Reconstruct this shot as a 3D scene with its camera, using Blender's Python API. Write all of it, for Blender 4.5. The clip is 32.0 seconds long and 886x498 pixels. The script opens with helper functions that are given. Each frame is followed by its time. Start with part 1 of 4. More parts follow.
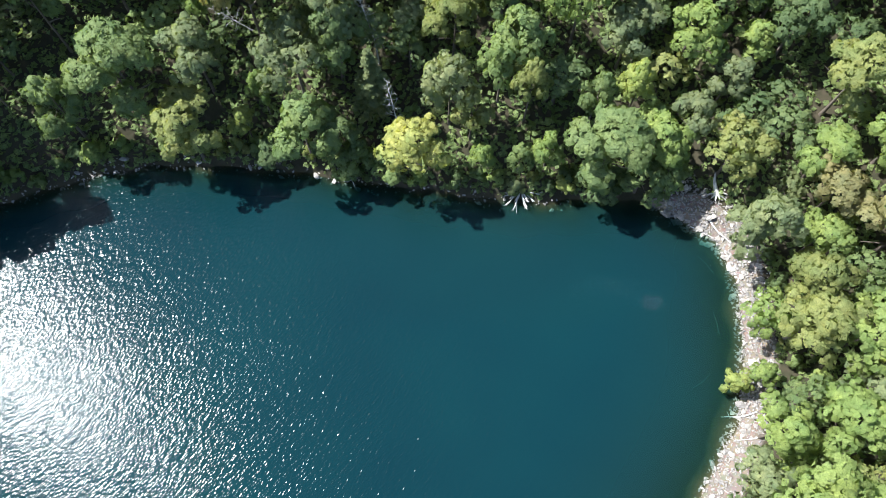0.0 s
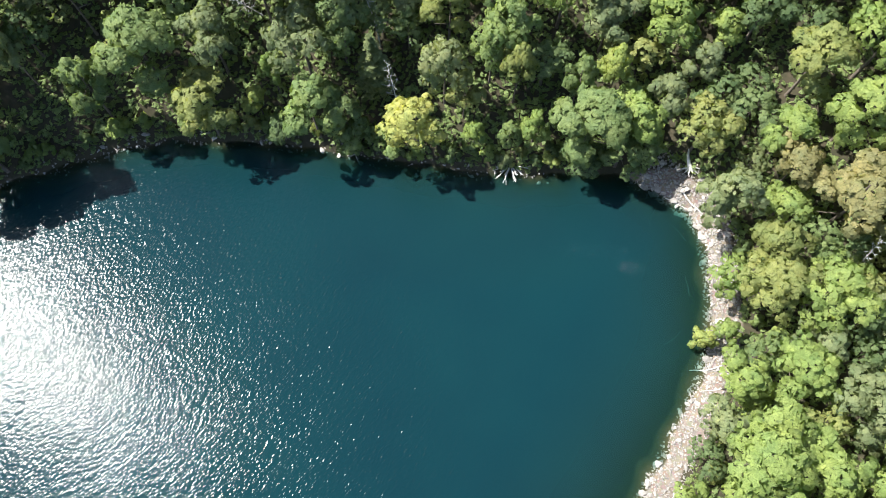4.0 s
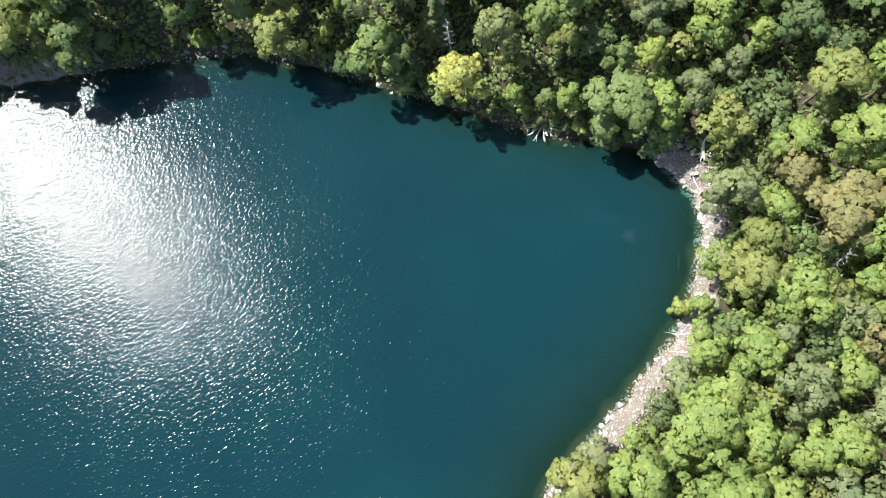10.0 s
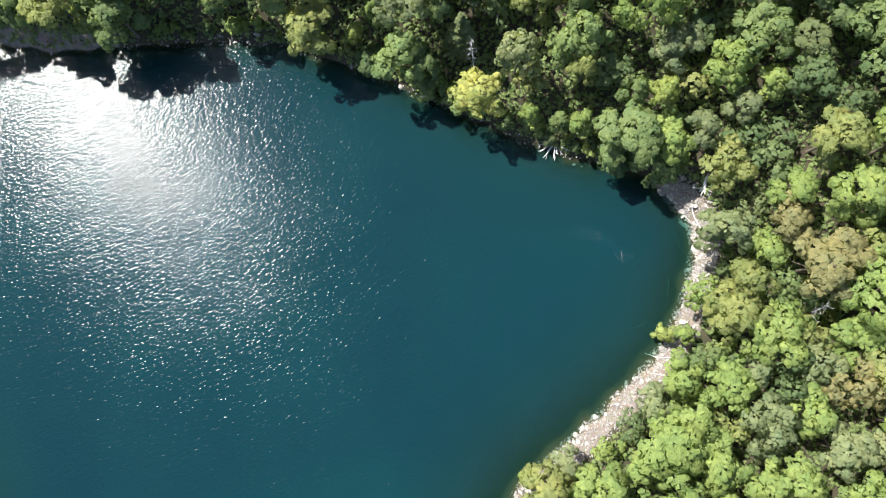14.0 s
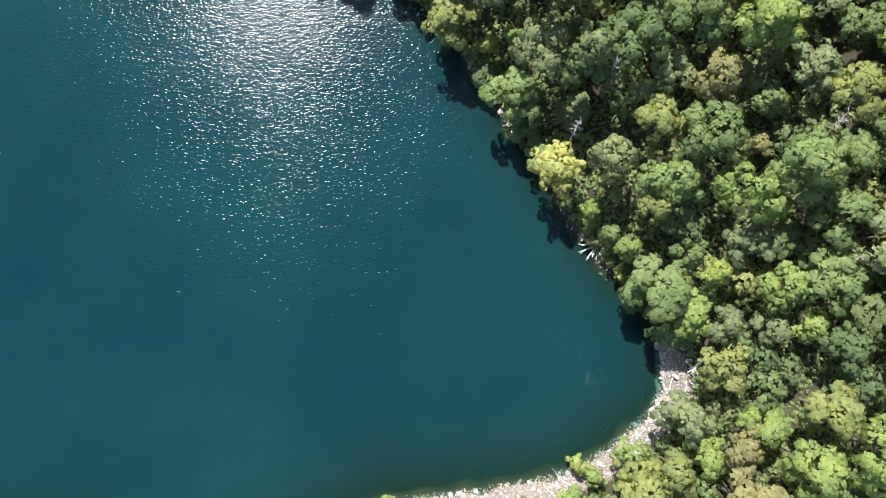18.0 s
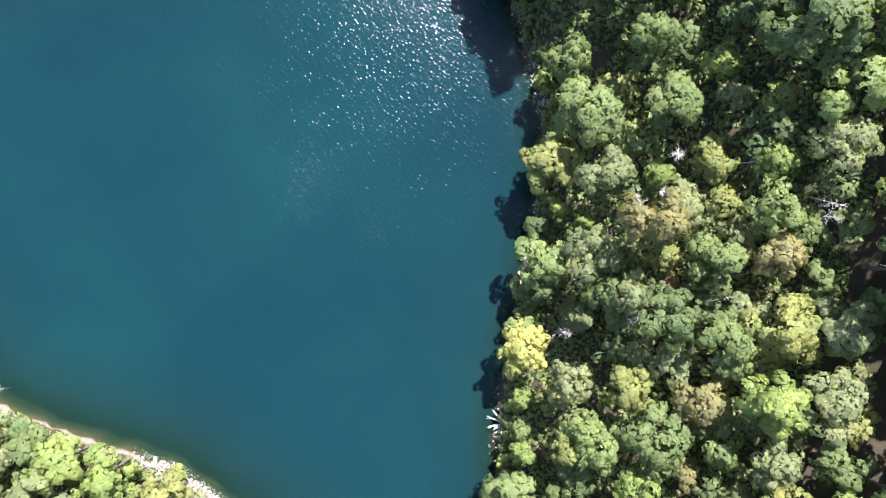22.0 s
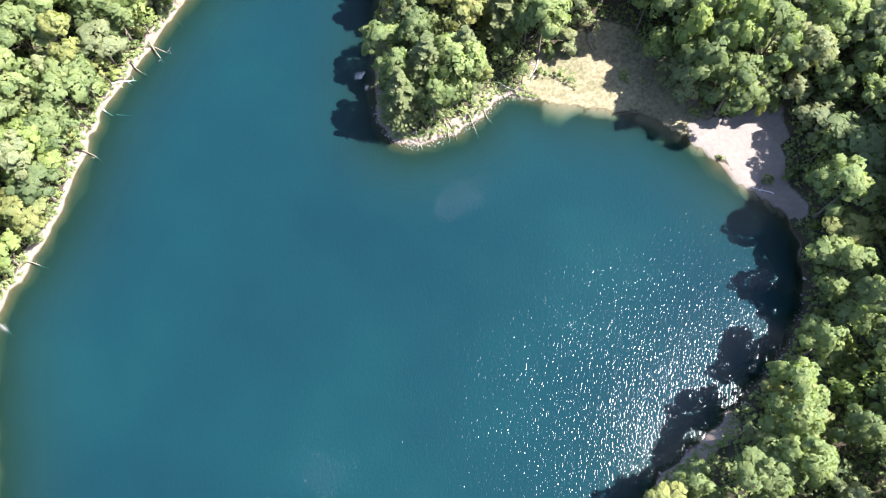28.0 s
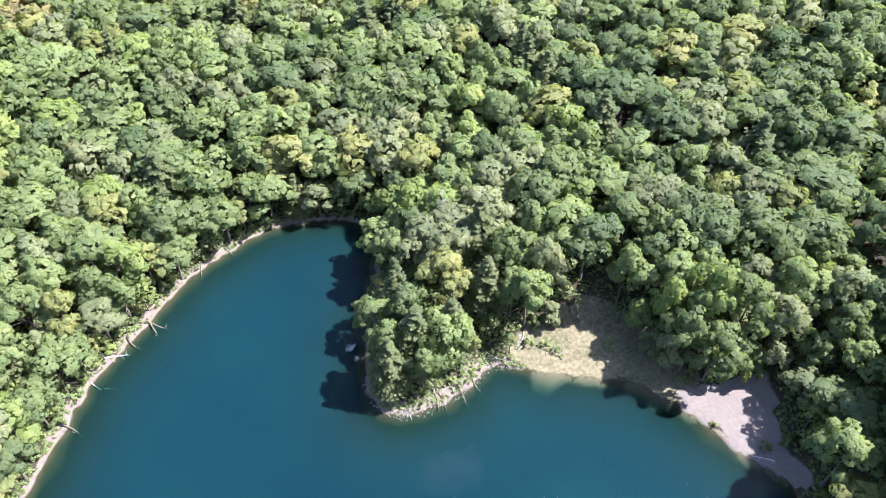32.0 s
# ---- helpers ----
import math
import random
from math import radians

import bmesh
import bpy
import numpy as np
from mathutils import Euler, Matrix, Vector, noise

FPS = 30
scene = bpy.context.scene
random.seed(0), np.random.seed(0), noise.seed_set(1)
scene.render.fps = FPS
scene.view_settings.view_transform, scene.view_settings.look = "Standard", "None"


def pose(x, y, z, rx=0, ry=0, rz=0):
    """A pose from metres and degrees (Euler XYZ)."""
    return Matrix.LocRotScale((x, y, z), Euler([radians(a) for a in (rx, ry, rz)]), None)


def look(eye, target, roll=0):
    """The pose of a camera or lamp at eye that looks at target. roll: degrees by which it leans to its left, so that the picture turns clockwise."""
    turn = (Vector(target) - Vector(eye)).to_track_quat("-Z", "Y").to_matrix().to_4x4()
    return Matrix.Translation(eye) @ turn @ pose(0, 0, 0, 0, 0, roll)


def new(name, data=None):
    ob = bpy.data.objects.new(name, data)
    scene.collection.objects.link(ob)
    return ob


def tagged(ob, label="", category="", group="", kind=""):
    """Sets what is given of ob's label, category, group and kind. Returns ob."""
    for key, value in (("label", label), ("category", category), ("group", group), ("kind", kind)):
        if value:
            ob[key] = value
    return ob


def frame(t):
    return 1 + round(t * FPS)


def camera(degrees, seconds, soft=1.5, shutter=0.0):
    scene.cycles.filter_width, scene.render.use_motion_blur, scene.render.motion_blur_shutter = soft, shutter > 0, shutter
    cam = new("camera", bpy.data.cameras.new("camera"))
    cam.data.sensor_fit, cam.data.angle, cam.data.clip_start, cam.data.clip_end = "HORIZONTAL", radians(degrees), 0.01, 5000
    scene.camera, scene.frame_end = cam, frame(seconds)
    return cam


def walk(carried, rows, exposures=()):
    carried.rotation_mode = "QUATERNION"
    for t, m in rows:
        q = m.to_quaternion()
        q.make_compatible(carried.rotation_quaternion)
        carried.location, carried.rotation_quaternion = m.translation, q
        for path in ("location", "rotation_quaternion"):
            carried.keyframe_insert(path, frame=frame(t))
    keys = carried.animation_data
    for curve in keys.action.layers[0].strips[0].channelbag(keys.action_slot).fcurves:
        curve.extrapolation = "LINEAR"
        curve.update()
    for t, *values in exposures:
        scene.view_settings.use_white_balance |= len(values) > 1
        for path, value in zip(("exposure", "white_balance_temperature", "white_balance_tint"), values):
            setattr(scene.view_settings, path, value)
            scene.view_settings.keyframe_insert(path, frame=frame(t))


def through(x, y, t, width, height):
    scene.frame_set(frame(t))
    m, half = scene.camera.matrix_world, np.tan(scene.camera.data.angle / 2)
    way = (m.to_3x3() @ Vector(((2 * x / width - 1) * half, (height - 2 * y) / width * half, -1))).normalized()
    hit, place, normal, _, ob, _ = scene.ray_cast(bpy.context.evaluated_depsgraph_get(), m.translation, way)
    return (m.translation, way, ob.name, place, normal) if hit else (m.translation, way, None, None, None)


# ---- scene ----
import collections
from mathutils import Quaternion

cam = camera(62.23, 32.0, soft=0.9)
# seconds, eye, turn as a quaternion
PATH = [
    (0, 2.21, 14.01, 89.26, 0.98419, 0.17596, 0.00307, 0.01995),
    (0.5, 2.27, 13.17, 89.93, 0.98436, 0.17511, 0.00264, 0.01922),
    (1, 2.38, 12.35, 90.71, 0.98455, 0.17400, 0.00229, 0.01956),
    (1.5, 2.53, 11.56, 91.60, 0.98449, 0.17428, 0.00233, 0.02003),
    (2, 2.70, 10.88, 92.60, 0.98448, 0.17438, 0.00272, 0.01966),
    (2.5, 2.86, 10.39, 93.71, 0.98479, 0.17255, 0.00295, 0.01996),
    (4.5, 3.40, 9.63, 98.20, 0.98723, 0.15731, 0.00466, 0.02488),
    (5, 3.48, 9.61, 99.32, 0.98728, 0.15242, 0.00783, 0.04447),
    (5.5, 3.47, 9.67, 100.50, 0.98717, 0.14670, 0.00998, 0.06223),
    (6, 3.42, 9.79, 101.75, 0.98707, 0.14102, 0.01128, 0.07536),
    (6.5, 3.40, 9.92, 103.10, 0.98724, 0.13484, 0.01200, 0.08387),
    (7, 3.43, 10.05, 104.52, 0.98767, 0.12862, 0.01217, 0.08842),
    (7.5, 3.52, 10.16, 105.90, 0.98802, 0.12302, 0.01223, 0.09238),
    (8, 3.67, 10.29, 107.25, 0.98825, 0.11724, 0.01232, 0.09731),
    (8.5, 3.83, 10.47, 108.54, 0.98844, 0.11176, 0.01239, 0.10166),
    (9, 3.95, 10.74, 109.80, 0.98892, 0.10610, 0.01171, 0.10318),
    (9.5, 4.05, 11.10, 111.07, 0.98955, 0.09953, 0.01153, 0.10373),
    (10, 4.16, 11.57, 112.25, 0.99002, 0.09336, 0.01066, 0.10506),
    (10.5, 4.30, 12.15, 113.39, 0.99042, 0.08773, 0.01026, 0.10613),
    (11, 4.42, 12.84, 114.48, 0.99060, 0.08385, 0.01012, 0.10763),
    (11.5, 4.50, 13.64, 115.58, 0.99079, 0.08016, 0.01015, 0.10866),
    (12, 4.50, 14.59, 116.68, 0.99064, 0.07602, 0.01053, 0.11289),
    (12.5, 4.40, 15.72, 117.66, 0.98989, 0.07138, 0.01091, 0.12204),
    (13, 4.19, 17.03, 118.45, 0.98880, 0.06657, 0.01063, 0.13317),
    (13.5, 3.86, 18.49, 119.06, 0.98755, 0.06152, 0.01059, 0.14436),
    (15.5, 1.99, 24.68, 120.90, 0.97131, 0.03921, 0.00965, 0.23436),
    (16, 1.53, 26.28, 121.23, 0.96027, 0.03408, 0.00984, 0.27681),
    (16.5, 1.06, 27.91, 121.47, 0.94855, 0.02885, 0.01022, 0.31515),
    (17, 0.50, 29.56, 121.65, 0.93509, 0.02420, 0.01002, 0.35345),
    (17.5, -0.24, 31.18, 121.80, 0.91718, 0.01924, 0.00847, 0.39792),
    (18, -1.36, 32.79, 121.80, 0.89927, 0.01405, 0.00666, 0.43713),
    (18.5, -2.92, 34.40, 121.58, 0.87553, 0.00867, 0.00302, 0.48308),
    (19, -4.86, 36.03, 121.35, 0.85101, 0.00366, -0.00054, 0.52514),
    (19.5, -7.00, 37.66, 121.21, 0.82433, 0.00149, -0.00191, 0.56611),
    (20, -9.24, 39.23, 121.17, 0.79451, -0.00066, -0.00306, 0.60724),
    (20.5, -11.55, 40.60, 121.14, 0.76955, -0.00280, -0.00371, 0.63857),
    (21, -13.95, 41.67, 121.20, 0.74084, -0.00453, -0.00431, 0.67166),
    (21.5, -16.48, 42.31, 121.21, 0.70922, -0.00474, -0.00527, 0.70495),
    (22, -19.16, 42.61, 121.18, 0.67869, -0.00551, -0.00728, 0.73437),
    (22.5, -21.81, 42.79, 121.10, 0.66150, -0.00532, -0.00838, 0.74988),
    (23, -24.41, 42.93, 120.97, 0.66205, -0.00599, -0.01032, 0.74936),
    (23.5, -27.05, 43.03, 120.81, 0.63867, -0.00752, -0.01225, 0.76934),
    (24, -29.74, 42.65, 120.72, 0.52401, -0.00958, -0.01159, 0.85158),
    (24.5, -32.07, 41.98, 120.69, 0.45238, -0.00963, -0.01220, 0.89169),
    (26.5, -38.58, 38.84, 121.80, 0.36313, 0.03169, 0.09225, 0.92662),
    (27, -38.59, 38.81, 121.76, 0.29237, 0.03652, 0.12827, 0.94696),
    (27.5, -38.44, 38.80, 121.85, 0.24492, 0.04007, 0.16097, 0.95525),
    (28, -38.29, 38.79, 121.98, 0.23297, 0.04651, 0.19142, 0.95232),
    (28.5, -38.21, 38.77, 122.07, 0.23132, 0.05337, 0.21645, 0.94699),
    (29, -38.20, 39.10, 121.99, 0.23107, 0.06012, 0.24212, 0.94041),
    (29.5, -38.17, 39.56, 121.82, 0.23006, 0.06669, 0.26726, 0.93338),
    (30, -38.09, 39.99, 121.59, 0.22930, 0.07256, 0.28924, 0.92655),
    (30.5, -37.99, 40.34, 121.40, 0.22878, 0.07798, 0.31006, 0.91948),
    (31, -37.84, 40.65, 121.25, 0.22790, 0.08385, 0.33126, 0.91176),
    (31.5, -37.72, 40.90, 121.10, 0.22709, 0.08923, 0.35043, 0.90425),
    (32, -37.64, 41.13, 120.90, 0.22635, 0.09390, 0.36750, 0.89716),
]
# seconds, stops, white balance
EXPOSURE = [(0.0, 1.55, 6050, 8), (4.5, 1.62, 6450, 8), (9.0, 1.6, 6450, 8), (16.0, 1.55, 6450, 9), (19.0, 1.63, 6300, 11), (22.0, 2.12, 6250, 20), (24.0, 2.15, 6350, 26), (27.0, 2.22, 6250, 24), (28.5, 2.45, 6250, 22), (30.0, 2.33, 6250, 23), (32.0, 2.06, 5850, 26)]
walk(cam, [(t, Matrix.LocRotScale((x, y, z), Quaternion((a, b, c, d)), None)) for t, x, y, z, a, b, c, d in PATH], EXPOSURE)

# ---------------------------------------------------------------- light
SUN_EL, SUN_AZ = radians(53.8), radians(161.5)
TO_SUN = Vector((math.cos(SUN_EL) * math.cos(SUN_AZ), math.cos(SUN_EL) * math.sin(SUN_AZ), math.sin(SUN_EL)))

world = bpy.data.worlds.new("sky")
scene.world = world
world.use_nodes = True
wn = world.node_tree.nodes
sky = wn.new("ShaderNodeTexSky")
sky.sky_type = "NISHITA"
sky.sun_disc = False
sky.sun_elevation = SUN_EL
sky.sun_rotation = math.pi / 2 - SUN_AZ
wn["Background"].inputs["Strength"].default_value = 0.095
world.node_tree.links.new(sky.outputs[0], wn["Background"].inputs["Color"])

sun_data = bpy.data.lights.new("sun", "SUN")
sun_data.energy = 5.0
sun_data.angle = radians(0.9)
sun_data.color = (1.0, 0.965, 0.915)
sun = new("sun", sun_data)
sun.matrix_world = look(TO_SUN * 500, (0, 0, 0))


# ---------------------------------------------------------------- materials
def material(name):
    m = bpy.data.materials.new(name)
    m.use_nodes = True
    m.node_tree.nodes.clear()
    out = m.node_tree.nodes.new("ShaderNodeOutputMaterial")
    return m, m.node_tree.nodes, m.node_tree.links, out


def ramp(nodes, stops):
    r = nodes.new("ShaderNodeValToRGB")
    r.color_ramp.elements[0].position, r.color_ramp.elements[1].position = stops[0][0], stops[-1][0]
    r.color_ramp.elements[0].color, r.color_ramp.elements[1].color = (*stops[0][1], 1), (*stops[-1][1], 1)
    for p, c in stops[1:-1]:
        r.color_ramp.elements.new(p).color = (*c, 1)
    return r


def noise_node(nodes, links, scale, detail=3.0, rough=0.55, vector=None):
    n = nodes.new("ShaderNodeTexNoise")
    n.inputs["Scale"].default_value, n.inputs["Detail"].default_value, n.inputs["Roughness"].default_value = scale, detail, rough
    if vector is not None:
        links.new(vector, n.inputs["Vector"])
    return n


def mix_rgb(nodes, links, kind, fac, a, b):
    m = nodes.new("ShaderNodeMix")
    m.data_type, m.blend_type = "RGBA", kind
    for socket, value in ((m.inputs[0], fac), (m.inputs[6], a), (m.inputs[7], b)):
        if isinstance(value, (int, float)):
            socket.default_value = value
        elif isinstance(value, tuple):
            socket.default_value = (*value, 1)
        else:
            links.new(value, socket)
    return m.outputs[2]


def maths(nodes, links, op, a, b=0.0):
    m = nodes.new("ShaderNodeMath")
    m.operation = op
    for socket, value in ((m.inputs[0], a), (m.inputs[1], b)):
        if isinstance(value, (int, float)):
            socket.default_value = value
        else:
            links.new(value, socket)
    return m.outputs[0]


def leaf_material(name, dark, mid, light, through=0.5):
    """Foliage: one tone for each tree, with lighter and darker sprigs in it."""
    m, nodes, links, out = material(name)
    info, geo = nodes.new("ShaderNodeObjectInfo"), nodes.new("ShaderNodeNewGeometry")
    tree = ramp(nodes, [(0.0, dark), (0.5, mid), (1.0, light)])
    links.new(info.outputs["Random"], tree.inputs[0])
    sprig = ramp(nodes, [(0.0, (0.84, 0.86, 0.83)), (0.55, (1, 1, 1)), (1.0, (1.14, 1.12, 1.04))])
    links.new(geo.outputs["Random Per Island"], sprig.inputs[0])
    coord = nodes.new("ShaderNodeTexCoord")
    patch = noise_node(nodes, links, 0.55, 2.0, 0.5, coord.outputs["Object"])
    patches = ramp(nodes, [(0.3, (0.8, 0.86, 0.8)), (0.7, (1.2, 1.1, 0.95))])
    links.new(patch.outputs[0], patches.inputs[0])
    col = mix_rgb(nodes, links, "MULTIPLY", 1.0, tree.outputs[0], sprig.outputs[0])
    col = mix_rgb(nodes, links, "MULTIPLY", 1.0, col, patches.outputs[0])
    leaves = noise_node(nodes, links, 8.5, 2.5, 0.65, coord.outputs["Object"])
    dapple = ramp(nodes, [(0.33, (0.66, 0.7, 0.65)), (0.5, (1, 1, 1)), (0.68, (1.26, 1.24, 1.14))])
    links.new(leaves.outputs[0], dapple.inputs[0])
    col = mix_rgb(nodes, links, "MULTIPLY", 1.0, col, dapple.outputs[0])
    bsdf = nodes.new("ShaderNodeBsdfPrincipled")
    bsdf.inputs["Roughness"].default_value = 0.65
    bsdf.inputs["Specular IOR Level"].default_value = 0.2
    links.new(col, bsdf.inputs["Base Color"])
    ruffle = nodes.new("ShaderNodeBump")
    ruffle.inputs["Strength"].default_value, ruffle.inputs["Distance"].default_value = 0.4, 0.12
    links.new(leaves.outputs[0], ruffle.inputs["Height"])
    links.new(ruffle.outputs[0], bsdf.inputs["Normal"])
    thin = nodes.new("ShaderNodeBsdfTranslucent")
    links.new(mix_rgb(nodes, links, "MULTIPLY", 1.0, col, (1.05, 1.12, 0.6)), thin.inputs["Color"])
    both = nodes.new("ShaderNodeMixShader")
    both.inputs[0].default_value = through
    links.new(bsdf.outputs[0], both.inputs[1])
    links.new(thin.outputs[0], both.inputs[2])
    gaps = noise_node(nodes, links, 9.0, 1.5, 0.5, coord.outputs["Object"])
    torn = nodes.new("ShaderNodeMixShader")
    links.new(maths(nodes, links, "GREATER_THAN", gaps.outputs[0], 0.42), torn.inputs[0])
    links.new(nodes.new("ShaderNodeBsdfTransparent").outputs[0], torn.inputs[1])
    links.new(both.outputs[0], torn.inputs[2])
    links.new(torn.outputs[0], out.inputs[0])
    return m


def grain_material(name, stops, scale, rough=0.85, bump=0.3, fine=9.0, by_object=0.0):
    """Bark, stone, earth: a coloured noise, a finer one over it, and relief."""
    m, nodes, links, out = material(name)
    coord = nodes.new("ShaderNodeTexCoord")
    big = noise_node(nodes, links, scale, 4.0, 0.6, coord.outputs["Object"])
    col = ramp(nodes, stops)
    links.new(big.outputs[0], col.inputs[0])
    small = noise_node(nodes, links, scale * fine, 3.0, 0.6, coord.outputs["Object"])
    speck = ramp(nodes, [(0.3, (0.68, 0.68, 0.68)), (0.7, (1.25, 1.25, 1.25))])
    links.new(small.outputs[0], speck.inputs[0])
    c = mix_rgb(nodes, links, "MULTIPLY", 0.8, col.outputs[0], speck.outputs[0])
    if by_object:
        info = nodes.new("ShaderNodeObjectInfo")
        tone = ramp(nodes, [(0.0, (1 - by_object,) * 3), (1.0, (1 + by_object, 1 + by_object, 1 + by_object * 0.9))])
        links.new(info.outputs["Random"], tone.inputs[0])
        c = mix_rgb(nodes, links, "MULTIPLY", 1.0, c, tone.outputs[0])
        geo = nodes.new("ShaderNodeNewGeometry")
        isle = ramp(nodes, [(0.0, (0.7, 0.7, 0.72)), (1.0, (1.25, 1.2, 1.15))])
        links.new(geo.outputs["Random Per Island"], isle.inputs[0])
        c = mix_rgb(nodes, links, "MULTIPLY", 1.0, c, isle.outputs[0])
    bsdf = nodes.new("ShaderNodeBsdfPrincipled")
    bsdf.inputs["Roughness"].default_value = rough
    links.new(c, bsdf.inputs["Base Color"])
    b = nodes.new("ShaderNodeBump")
    b.inputs["Strength"].default_value, b.inputs["Distance"].default_value = bump, 0.05
    links.new(small.outputs[0], b.inputs["Height"])
    links.new(b.outputs[0], bsdf.inputs["Normal"])
    links.new(bsdf.outputs[0], out.inputs[0])
    return m


LEAF = {
    "green": leaf_material("leaf_green", (0.149, 0.204, 0.093), (0.181, 0.241, 0.109), (0.217, 0.286, 0.126)),
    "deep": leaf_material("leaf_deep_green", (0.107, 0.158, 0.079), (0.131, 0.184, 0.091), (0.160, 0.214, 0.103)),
    "bright": leaf_material("leaf_bright_green", (0.196, 0.268, 0.097), (0.229, 0.302, 0.109), (0.262, 0.327, 0.121)),
    "grey": leaf_material("leaf_grey_green", (0.184, 0.221, 0.127), (0.214, 0.257, 0.146), (0.251, 0.284, 0.163)),
    "olive": leaf_material("leaf_olive", (0.213, 0.244, 0.100), (0.245, 0.275, 0.111), (0.279, 0.300, 0.128)),
    "tan": leaf_material("leaf_turning_tan", (0.226, 0.220, 0.114), (0.253, 0.240, 0.126), (0.276, 0.256, 0.137)),
    "lime": leaf_material("leaf_lime", (0.266, 0.323, 0.111), (0.298, 0.346, 0.123), (0.318, 0.364, 0.135)),
    "yellow": leaf_material("leaf_yellow", (0.365, 0.382, 0.147), (0.392, 0.404, 0.154), (0.410, 0.417, 0.162)),
    "rust": leaf_material("leaf_rust", (0.206, 0.142, 0.083), (0.229, 0.153, 0.093), (0.240, 0.162, 0.100)),
    "needle": leaf_material("needle_green", (0.128, 0.168, 0.086), (0.152, 0.187, 0.095), (0.177, 0.210, 0.108)),
}
BARK = grain_material("bark", [(0.3, (0.07, 0.055, 0.042)), (0.7, (0.16, 0.13, 0.1))], 2.0)
DEADWOOD = grain_material("bleached_wood", [(0.3, (0.375, 0.360, 0.338)), (0.7, (0.540, 0.525, 0.495))], 3.0, 0.8)
WETWOOD = grain_material("sodden_wood", [(0.3, (0.1, 0.085, 0.06)), (0.7, (0.2, 0.17, 0.12))], 2.0, 0.6)
STONE = grain_material("shore_stone", [(0.25, (0.213, 0.198, 0.184)), (0.55, (0.310, 0.293, 0.271)), (0.8, (0.407, 0.387, 0.363))], 0.9, 0.85, 0.4, 7.0, 0.22)


def ground_material():
    """Leaf litter, sand, stony bank and lake bed, each where the sheet's attributes put it."""
    m, nodes, links, out = material("ground")
    coord = nodes.new("ShaderNodeTexCoord")
    v = coord.outputs["Object"]
    big, mid, fine = noise_node(nodes, links, 0.12, 4, 0.6, v), noise_node(nodes, links, 1.3, 4, 0.6, v), noise_node(nodes, links, 9.0, 3, 0.6, v)

    def stops(node, s):
        r = ramp(nodes, s)
        links.new(node.outputs[0], r.inputs[0])
        return r.outputs[0]

    litter = mix_rgb(nodes, links, "MIX", 0.5, stops(big, [(0.35, (0.026, 0.027, 0.014)), (0.65, (0.048, 0.038, 0.026))]), stops(mid, [(0.35, (0.022, 0.026, 0.012)), (0.7, (0.06, 0.046, 0.031))]))
    clear = mix_rgb(nodes, links, "MIX", 0.6, stops(big, [(0.4, (0.081, 0.085, 0.040)), (0.6, (0.190, 0.165, 0.097))]), stops(mid, [(0.35, (0.067, 0.066, 0.033)), (0.65, (0.209, 0.185, 0.114))]))
    sand = mix_rgb(nodes, links, "MIX", 0.5, stops(mid, [(0.3, (0.118, 0.104, 0.087)), (0.7, (0.196, 0.174, 0.149))]), stops(fine, [(0.3, (0.109, 0.096, 0.081)), (0.7, (0.212, 0.189, 0.161))]))
    stones = nodes.new("ShaderNodeTexVoronoi")
    stones.inputs["Scale"].default_value = 2.2
    links.new(v, stones.inputs["Vector"])
    grit = mix_rgb(nodes, links, "MULTIPLY", 0.6, stops(fine, [(0.3, (0.116, 0.096, 0.078)), (0.7, (0.233, 0.195, 0.157))]), stones.outputs["Color"])
    grit = mix_rgb(nodes, links, "MIX", 0.65, grit, stops(mid, [(0.3, (0.128, 0.105, 0.084)), (0.7, (0.217, 0.181, 0.146))]))
    bed = mix_rgb(nodes, links, "MIX", 0.5, stops(mid, [(0.35, (0.026, 0.024, 0.011)), (0.7, (0.066, 0.054, 0.027))]), stops(fine, [(0.3, (0.028, 0.026, 0.012)), (0.7, (0.085, 0.068, 0.036))]))

    def zone(name, soft=0.35):
        a = nodes.new("ShaderNodeAttribute")
        a.attribute_name = name
        jitter = maths(nodes, links, "MULTIPLY_ADD", mid.outputs[0], soft)
        jitter.node.inputs[2].default_value = -soft / 2
        s = maths(nodes, links, "ADD", a.outputs["Fac"], jitter)
        step = nodes.new("ShaderNodeMapRange")
        step.interpolation_type = "SMOOTHSTEP"
        step.inputs[1].default_value, step.inputs[2].default_value = 0.35, 0.65
        links.new(s, step.inputs[0])
        return step.outputs[0]

    c = mix_rgb(nodes, links, "MIX", zone("clearing", 0.6), litter, clear)
    c = mix_rgb(nodes, links, "MIX", zone("stony"), c, grit)
    c = mix_rgb(nodes, links, "MIX", zone("sandy"), c, sand)
    c = mix_rgb(nodes, links, "MIX", zone("wet", 0.2), c, bed)
    shoal = mix_rgb(nodes, links, "MIX", 0.5, bed, (0.17, 0.15, 0.1))
    c = mix_rgb(nodes, links, "MIX", zone("shoal", 0.3), c, shoal)
    weed = stops(mid, [(0.3, (0.006, 0.011, 0.005)), (0.7, (0.018, 0.024, 0.01))])
    c = mix_rgb(nodes, links, "MIX", zone("weed", 0.5), c, weed)
    bsdf = nodes.new("ShaderNodeBsdfPrincipled")
    bsdf.inputs["Roughness"].default_value = 0.95
    bsdf.inputs["Specular IOR Level"].default_value = 0.2
    links.new(c, bsdf.inputs["Base Color"])
    b = nodes.new("ShaderNodeBump")
    b.inputs["Strength"].default_value, b.inputs["Distance"].default_value = 0.6, 0.12
    links.new(fine.outputs[0], b.inputs["Height"])
